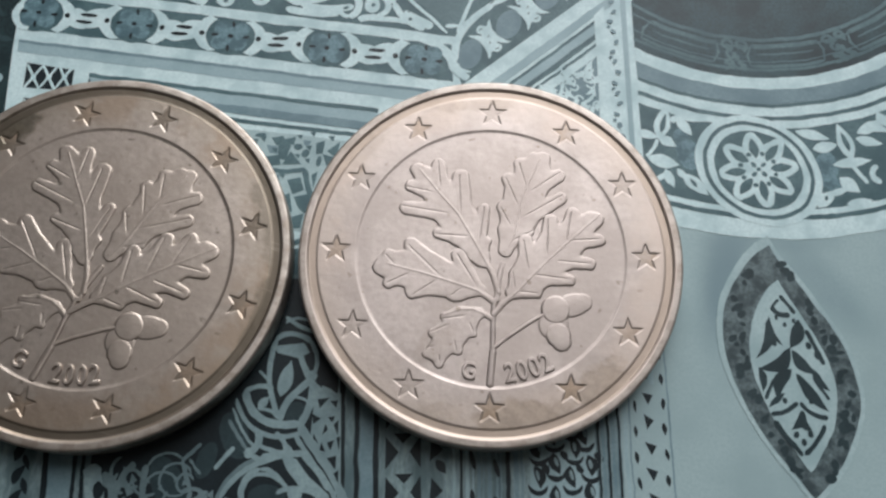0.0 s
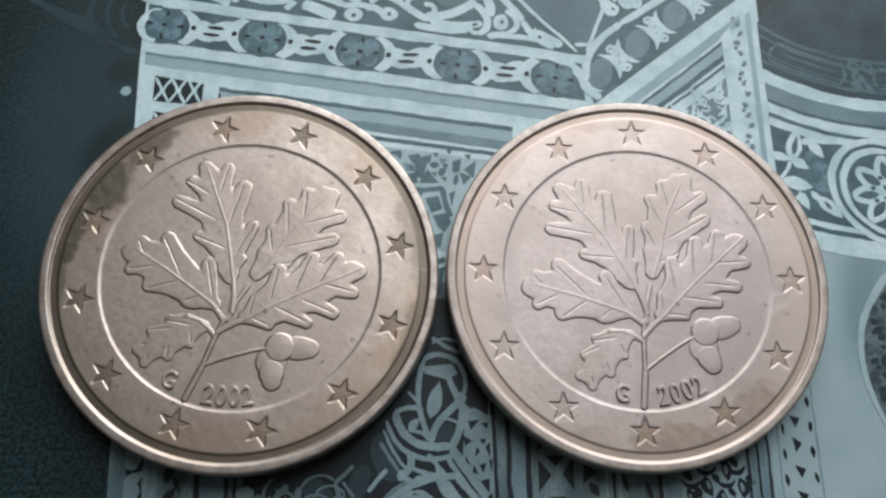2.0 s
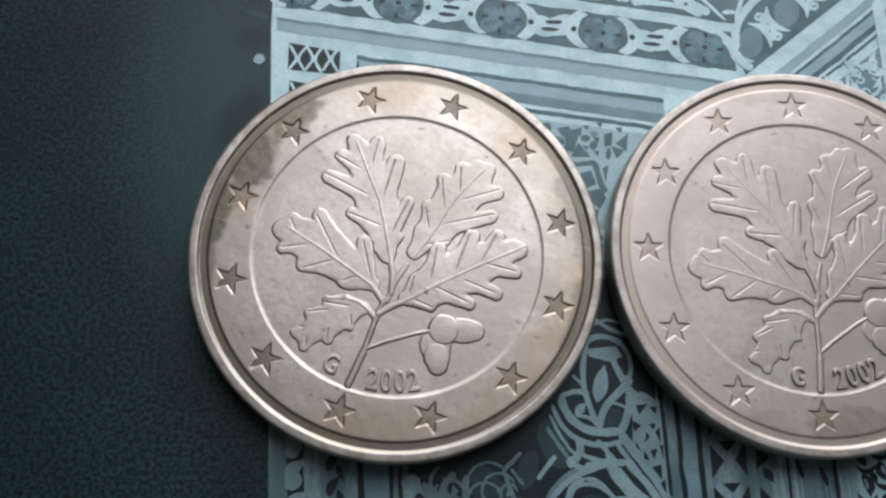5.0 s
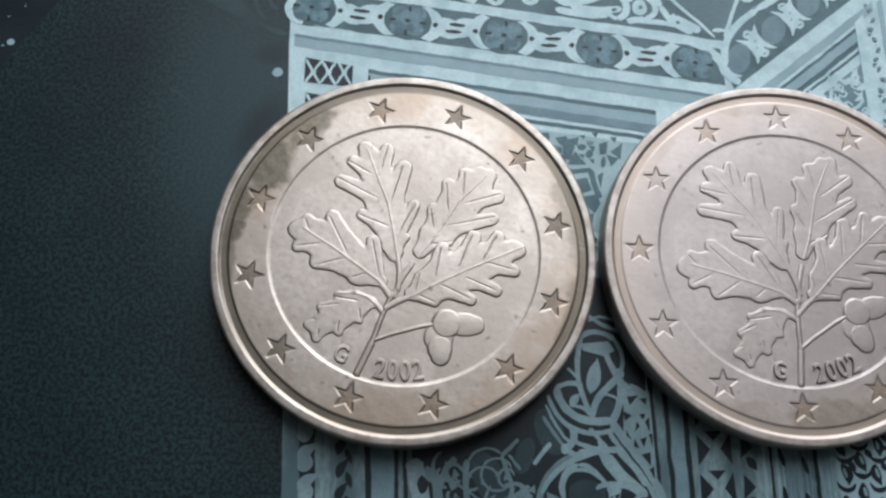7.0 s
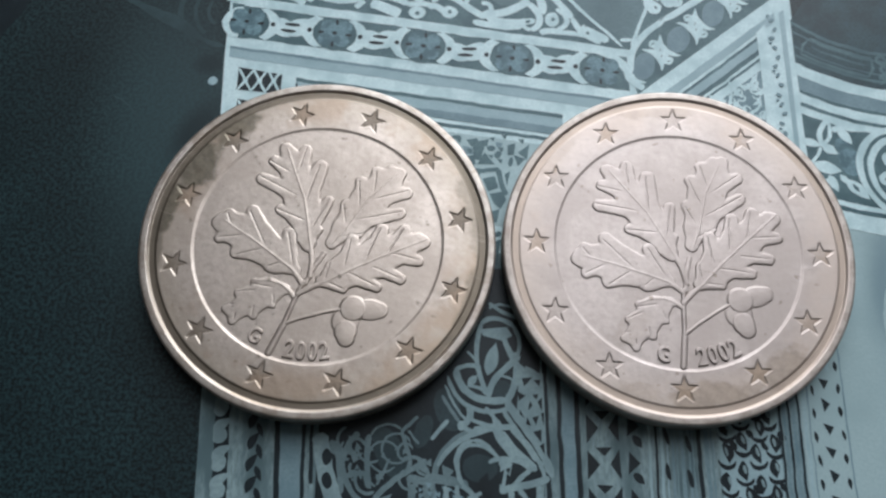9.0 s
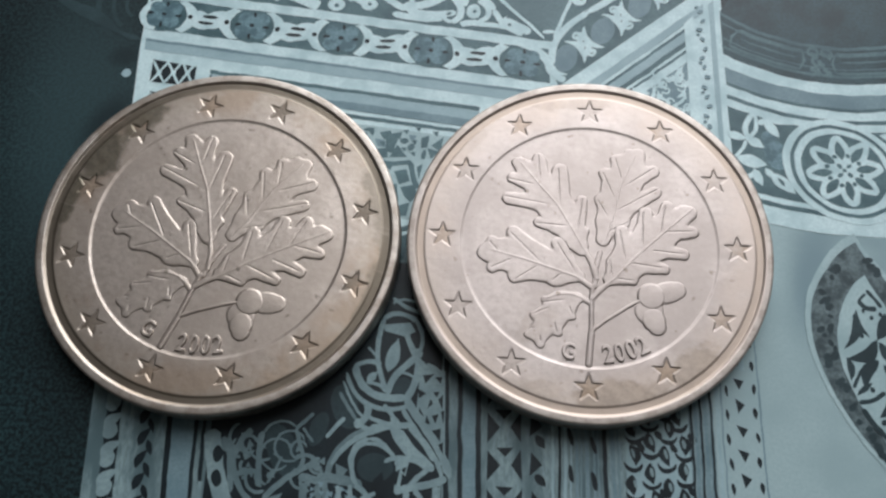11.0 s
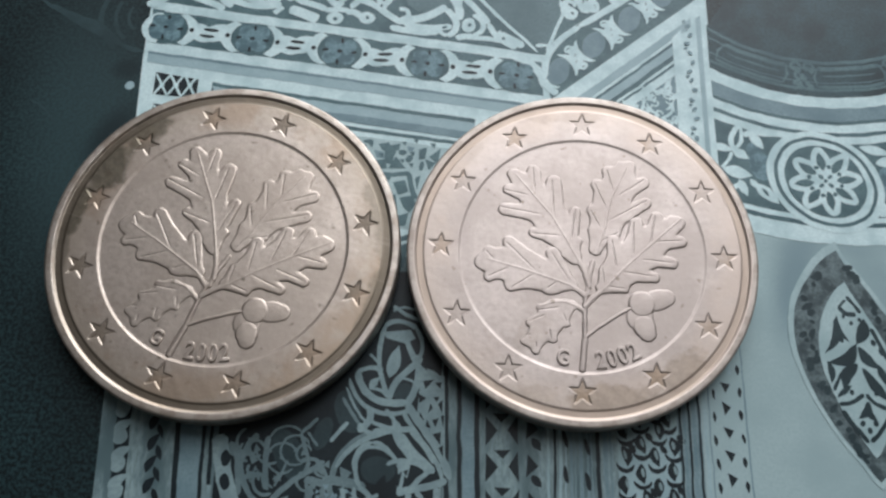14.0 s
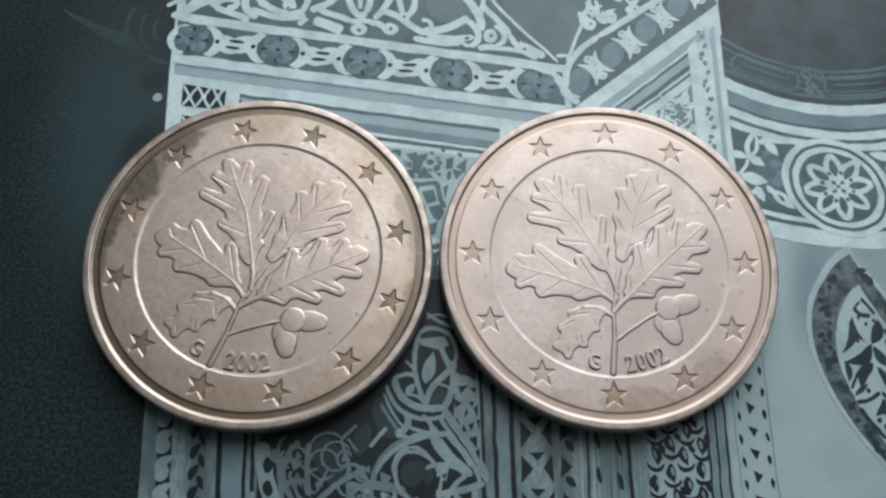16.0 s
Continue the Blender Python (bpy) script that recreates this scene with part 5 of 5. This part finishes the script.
def relief(name, box_mm, height, mat, parent, label="", step=0.04, base=FIELD):
    """A raised motif: a fine skin over the box that follows height(x, y) and ends where that sinks into the field."""
    x0, y0, x1, y1 = box_mm
    xs, ys = np.arange(x0, x1 + step, step), np.arange(y0, y1 + step, step)
    gx, gy = np.meshgrid(xs, ys, indexing="ij")
    h = height(gx, gy)
    keep = h > -0.02
    cell = keep[:-1, :-1] | keep[1:, :-1] | keep[1:, 1:] | keep[:-1, 1:]
    idx = np.full(h.shape, -1)
    used = np.zeros(h.shape, bool)
    for dx, dy in ((0, 0), (1, 0), (1, 1), (0, 1)):
        used[dx:dx + cell.shape[0], dy:dy + cell.shape[1]] |= cell
    idx[used] = np.arange(used.sum())
    verts = np.stack([gx[used], gy[used], base + np.maximum(h[used], -0.05)], 1) * MM
    i, j = np.nonzero(cell)
    faces = np.stack([idx[i, j], idx[i + 1, j], idx[i + 1, j + 1], idx[i, j + 1]], 1).tolist()
    return part(name, verts, faces, mat, parent, label, True)


def seg_dist(x, y, a, b):
    ax, ay, bx, by = *a, *b
    dx, dy = bx - ax, by - ay
    t = np.clip(((x - ax) * dx + (y - ay) * dy) / (dx * dx + dy * dy + 1e-9), 0, 1)
    return np.hypot(x - ax - t * dx, y - ay - t * dy), t


def smin(a, b, k):
    h = np.clip(0.5 + 0.5 * (b - a) / k, 0, 1)
    return b * (1 - h) + a * h - k * h * (1 - h)


def taper_dist(x, y, a, ra, b, rb):
    """Signed distance, near enough, to a finger that goes from radius ra at a to rb at b."""
    e, t = seg_dist(x, y, a, b)
    return e - (ra + (rb - ra) * t)


def oak_leaf(rib, body, lobes, veins, mat, parent, height=0.08):
    """rib: the midrib from stalk to tip; body: (x, y, radius) along the blade; lobes: root and rounded end, each with its
    radius; veins: the cut grooves, from the lobe's end inwards."""
    pts = np.array(list(rib) + [q[:2] for q in body] + [q[3:5] for q in lobes])
    lo, hi = pts.min(0) - 1.0, pts.max(0) + 1.0

    def f(x, y):
        d = np.full(x.shape, 9.0)
        for p, q in zip(body, body[1:]):
            d = smin(d, taper_dist(x, y, p[:2], 1.17 * p[2], q[:2], 1.17 * q[2]), 0.10)
        for ax, ay, ra, bx, by, rb in lobes:
            d = smin(d, taper_dist(x, y, (ax, ay), ra, (bx, by), rb), 0.19)
        blade = d - 0.055 + 0.018 * np.sin(7.3 * x + 2.1 * y + rib[0][0]) * np.sin(6.6 * y - 1.7 * x + 1.0)
        for k in range(2):
            d = np.minimum(blade, seg_dist(x, y, rib[k], rib[k + 1])[0] - 0.15)
            blade = d
        h = 0.92 * height * (1 - 0.55 * np.exp(np.minimum(d, 0.0) / 0.045)) - 0.004
        for ax, ay, bx, by in veins:
            e, t = seg_dist(x, y, (ax, ay), (bx, by))
            h = h - 0.021 * np.exp(-(e / 0.034) ** 2) * smooth((1.04 - t) * 3) * smooth((t + 0.12) * 6)
        n = len(rib) - 1
        for k in range(n):
            e, t = seg_dist(x, y, rib[k], rib[k + 1])
            w = 0.105 - 0.055 * (k + t) / n
            h = np.where((d < 0) & (e < 2 * w), np.maximum(h, 0.017 * np.exp(-(e / w) ** 2) + 0.92 * height - 0.010), h)
        return np.where(d > 0.01, -0.05, h)

    return relief("oak_leaf", (lo[0], lo[1], hi[0], hi[1]), f, mat, parent, step=0.025)


def rod(name, pts, r, mat, parent, height=0.16):
    p = np.array(pts)
    lo, hi = p.min(0) - 0.5, p.max(0) + 0.5

    def f(x, y):
        d = np.full(x.shape, 9.0)
        for k in range(len(pts) - 1):
            d = np.minimum(d, seg_dist(x, y, pts[k], pts[k + 1])[0])
        return np.where(d < r, height * np.sqrt(np.clip(1 - (d / r) ** 2, 0, 1)) - 0.01, -0.05)

    return relief(name, (lo[0], lo[1], hi[0], hi[1]), f, mat, parent)


def acorn(cup, nut, rc, rn, mat, parent, cup_height, nut_height):
    """An acorn lying flat: a round cup and a longer nut, whichever is higher laps over the other."""
    lo = np.minimum(cup, nut) - 1.3
    hi = np.maximum(cup, nut) + 1.3

    def f_nut(x, y):
        e, t = seg_dist(x, y, 0.45 * np.array(cup) + 0.55 * np.array(nut), nut)
        d = e / (rn * (1.06 - 0.22 * t ** 3))
        return np.where(d < 1, nut_height * smooth((1 - d) / 0.2) + 0.02 * (1 - d * d) - 0.01, -0.05)

    def f_cup(x, y):
        d = np.hypot(x - cup[0], y - cup[1]) / rc
        return np.where(d < 1, cup_height * smooth((1 - d) / 0.18) + 0.02 * (1 - d * d) - 0.01, -0.05)

    ob = relief("acorn", (lo[0], lo[1], hi[0], hi[1]), f_nut, mat, parent)
    relief("acorn_cup", (lo[0], lo[1], hi[0], hi[1]), f_cup, mat, ob)


def lettering(text, name, place, size, turn, mat, parent, label):
    cu = bpy.data.curves.new(name, "FONT")
    cu.body, cu.size, cu.align_x, cu.align_y = text, size * MM, "CENTER", "CENTER"
    cu.offset = -0.005 * MM
    cu.extrude, cu.bevel_depth, cu.bevel_resolution, cu.resolution_u = 0.05 * MM, 0.05 * MM, 3, 6
    tmp = new(name, cu)
    me = bpy.data.meshes.new_from_object(tmp.evaluated_get(bpy.context.evaluated_depsgraph_get()))
    bpy.data.objects.remove(tmp)
    me.transform(Matrix.Diagonal((0.8, 1, 1, 1)))
    me.transform(pose(place[0] * MM, place[1] * MM, (FIELD + 0.03) * MM, 0, 0, turn))
    me.materials.clear()
    me.materials.append(mat)
    ob = new(name, me)
    ob.parent = parent
    return tagged(ob, label)


def make_coin(mat, dirt_shade):
    coin = new("coin")
    coin_body(mat, coin)
    # the twelve stars: sunk floors, toned darker for dirt and relief shade
    out = []
    for q in range(10):
        r = (STAR_R if q % 2 == 0 else 0.40 * STAR_R) * 1.02
        a = radians(90 + 36 * q)
        out.append((r * math.cos(a), r * math.sin(a)))
    for k in range(12):
        a = radians(90 - 30 * k)
        cx, cy = 8.58 * math.cos(a), 8.58 * math.sin(a)
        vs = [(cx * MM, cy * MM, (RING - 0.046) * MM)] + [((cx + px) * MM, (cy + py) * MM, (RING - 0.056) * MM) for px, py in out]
        part("star", vs, [(0, 1 + q, 1 + (q + 1) % 10) for q in range(10)], PINK_DULL if k in (5, 6) else dirt_shade, coin)
    # five oak leaves
    oak_leaf([(0.42, -2.21), (0.13, -1.26), (-0.25, -0.51), (-1.00, 0.83), (-1.86, 2.28), (-2.94, 3.52), (-4.11, 4.92)],
             [(-0.52, -0.26, 0.38), (-1.49, 1.38, 0.90), (-2.50, 2.86, 0.90), (-3.41, 4.03, 0.64), (-3.83, 4.56, 0.45)],
             [(-3.67, 4.32, 0.51, -4.25, 4.90, 0.38), (-2.88, 3.85, 0.51, -3.05, 5.21, 0.38), (-3.72, 3.72, 0.48, -4.61, 3.92, 0.29), (-2.31, 2.36, 0.58, -4.77, 2.55, 0.35), (-1.24, 0.92, 0.51, -2.93, 1.09, 0.29), (-1.80, 2.38, 0.70, -1.76, 4.51, 0.45), (-0.67, 0.77, 0.38, -0.45, 2.59, 0.32), (-0.34, 0.35, 0.19, -0.20, 0.73, 0.16), (-0.40, -0.57, 0.26, -1.07, -0.25, 0.19)],
             [(-4.90, 3.84, -3.22, 3.53), (-4.99, 2.66, -2.28, 2.27), (-3.09, 1.03, -1.18, 0.95), (-3.09, 5.50, -2.92, 3.84), (-1.87, 4.62, -1.73, 2.21), (-0.42, 2.71, -0.70, 0.58)], mat, coin, 0.082)
    oak_leaf([(0.12, -2.74), (-0.68, -2.16), (-1.53, -1.89), (-2.69, -1.54), (-3.86, -1.19), (-4.81, -0.98), (-5.73, -0.74)],
             [(-0.59, -2.13, 0.26), (-1.74, -1.79, 0.77), (-3.30, -1.31, 0.96), (-4.81, -0.98, 0.83), (-5.77, -0.90, 0.51)],
             [(-5.32, -0.99, 0.51, -6.02, -0.96, 0.42), (-5.02, -0.88, 0.45, -5.61, -0.30, 0.35), (-2.85, -1.14, 0.64, -4.42, 0.38, 0.38), (-1.17, -1.75, 0.54, -1.78, -0.19, 0.38), (-4.53, -1.23, 0.45, -5.58, -1.85, 0.29), (-2.81, -1.66, 0.64, -4.26, -2.31, 0.38), (-1.15, -1.99, 0.48, -1.98, -2.48, 0.32)],
             [(-5.80, -0.26, -5.27, -0.86), (-4.57, 0.32, -2.73, -1.45), (-1.88, -0.12, -0.76, -1.95), (-5.64, -1.87, -4.37, -1.21), (-4.24, -2.52, -2.86, -1.54), (-2.09, -2.45, -1.51, -1.95)], mat, coin, 0.076)
    oak_leaf([(0.33, -2.66), (0.39, -1.59), (0.64, -0.61), (1.26, 1.14), (1.59, 2.62), (1.87, 3.77), (2.78, 5.79)],
             [(0.80, 0.24, 0.32), (1.33, 1.90, 0.70), (1.84, 3.39, 0.96), (2.39, 4.80, 0.86), (1.66, 1.47, 0.58)],
             [(1.95, 4.56, 0.45, 1.64, 5.43, 0.35), (2.45, 5.13, 0.38, 2.42, 5.81, 0.35), (2.76, 5.25, 0.51, 2.97, 5.86, 0.35), (1.59, 3.11, 0.48, 0.96, 4.48, 0.35), (1.18, 1.84, 0.45, 0.62, 2.81, 0.29), (0.96, 0.84, 0.38, 0.60, 1.44, 0.22), (2.36, 3.88, 0.51, 3.79, 4.77, 0.35), (1.94, 2.13, 0.51, 3.91, 3.40, 0.32)],
             [(1.56, 5.47, 1.97, 4.00), (0.81, 4.50, 1.49, 2.88), (0.52, 2.70, 1.09, 1.62), (3.89, 5.00, 2.08, 3.67), (4.02, 3.58, 1.61, 2.08), (1.08, 0.71, 2.50, 1.50)], mat, coin, 0.07)
    oak_leaf([(0.16, -3.45), (0.69, -2.84), (1.44, -2.14), (2.52, -0.93), (4.03, 0.56), (5.32, 1.77), (6.05, 2.45)],
             [(1.14, -2.22, 0.26), (2.24, -1.10, 0.90), (3.63, 0.24, 1.02), (4.77, 1.38, 0.77)],
             [(5.19, 1.65, 0.58, 5.90, 2.17, 0.38), (5.02, 1.66, 0.51, 5.52, 2.28, 0.35), (4.33, 0.86, 0.58, 4.58, 2.44, 0.38), (3.09, -0.15, 0.58, 3.33, 2.00, 0.38), (2.10, -0.88, 0.58, 1.91, 0.77, 0.38), (1.40, -2.02, 0.29, 1.29, -1.18, 0.29), (4.61, 0.85, 0.48, 6.00, 0.95, 0.32), (3.80, -0.24, 0.48, 5.46, -0.46, 0.29), (2.47, -1.26, 0.48, 4.31, -1.41, 0.29), (1.45, -2.17, 0.32, 2.51, -2.19, 0.26)],
             [(1.20, -1.03, 1.31, -2.05), (1.80, 0.80, 2.09, -1.05), (3.17, 2.05, 3.09, -0.15), (4.48, 2.54, 4.16, 0.68), (4.53, 0.89, 6.18, 1.02), (3.73, -0.33, 5.56, -0.45), (2.44, -1.17, 4.44, -1.40), (1.51, -2.15, 2.66, -2.24)], mat, coin, 0.09)
    oak_leaf([(0.12, -3.71), (-0.39, -3.42), (-0.95, -3.21), (-1.68, -3.24), (-2.50, -3.55)],
             [(-0.65, -3.45, 0.26), (-1.5, -3.9, 0.68), (-2.2, -4.8, 0.68), (-2.8, -5.6, 0.46)],
             [(-1.5, -3.6, 0.40, -2.45, -3.68, 0.22), (-2.0, -4.3, 0.36, -3.08, -4.6, 0.2), (-2.55, -5.2, 0.36, -3.4, -5.74, 0.18), (-2.6, -5.4, 0.32, -2.72, -6.2, 0.24), (-2.1, -4.8, 0.36, -1.72, -5.5, 0.22), (-1.35, -4.0, 0.32, -0.92, -4.55, 0.17)],
             [(-3.18, -4.53, -2.19, -4.06), (-3.49, -5.40, -3.03, -5.30), (-1.92, -4.99, -1.80, -5.62), (-2.73, -5.80, -2.70, -6.12), (-1.11, -4.00, -0.91, -4.50), (-2.79, -3.83, -1.22, -3.55)], mat, coin, 0.066)
    rod("stem", [(0.0, -7.25), (0.14, -5.5)], 0.21, mat, coin, 0.085)
    rod("stem", [(0.14, -5.42), (0.14, -4.28), (0.15, -3.35), (0.22, -2.6)], 0.16, mat, coin, 0.085)
    rod("twig", [(0.1, -5.38), (0.9, -4.71), (2.22, -3.78), (3.51, -3.02)], 0.12, mat, coin, 0.075)
    acorn((3.53, -3.11), (5.02, -2.66), 0.85, 0.66, mat, coin, 0.072, 0.04)
    acorn((3.40, -3.98), (3.82, -4.88), 0.88, 0.68, mat, coin, 0.04, 0.064)
    lettering("G", "mint_letter", (-1.12, -6.62), 1.3, 0, mat, coin, "raised letter G")
    for k, ch in enumerate("2002"):
        a = radians(279.0 + 5.7 * k)
        lettering(ch, "digit", (6.75 * math.cos(a), 6.75 * math.sin(a)), 1.45, math.degrees(a) - 270, mat, coin, "raised digit " + ch)
    return coin


REST = 0.075
coin_a = make_coin(PINK, PINK_DIRT_SHADE)
coin_b = copy_thing(coin_a, pose(-10.88 * MM, 0, REST * MM, 0, 0, -19.63))
coin_a.matrix_basis = pose(10.88 * MM, 0, REST * MM, 0, 0, -1.76)
for o in coin_b.children_recursive:
    o.data = o.data.copy()
    o.data.transform(Matrix.Diagonal((1.008, 1.008, 1, 1)))
    o.data.materials[0] = OLD_DIRT_SHADE if o.name.startswith("star") and "band" not in o.name else OLD
tagged(coin_a, "worn rosy copper coin with oak twig, lying on a print", "coin", "coins side by side")
tagged(coin_b, "tarnished brown copper coin with dark rim stains, lying on the print", "coin", "coins side by side")
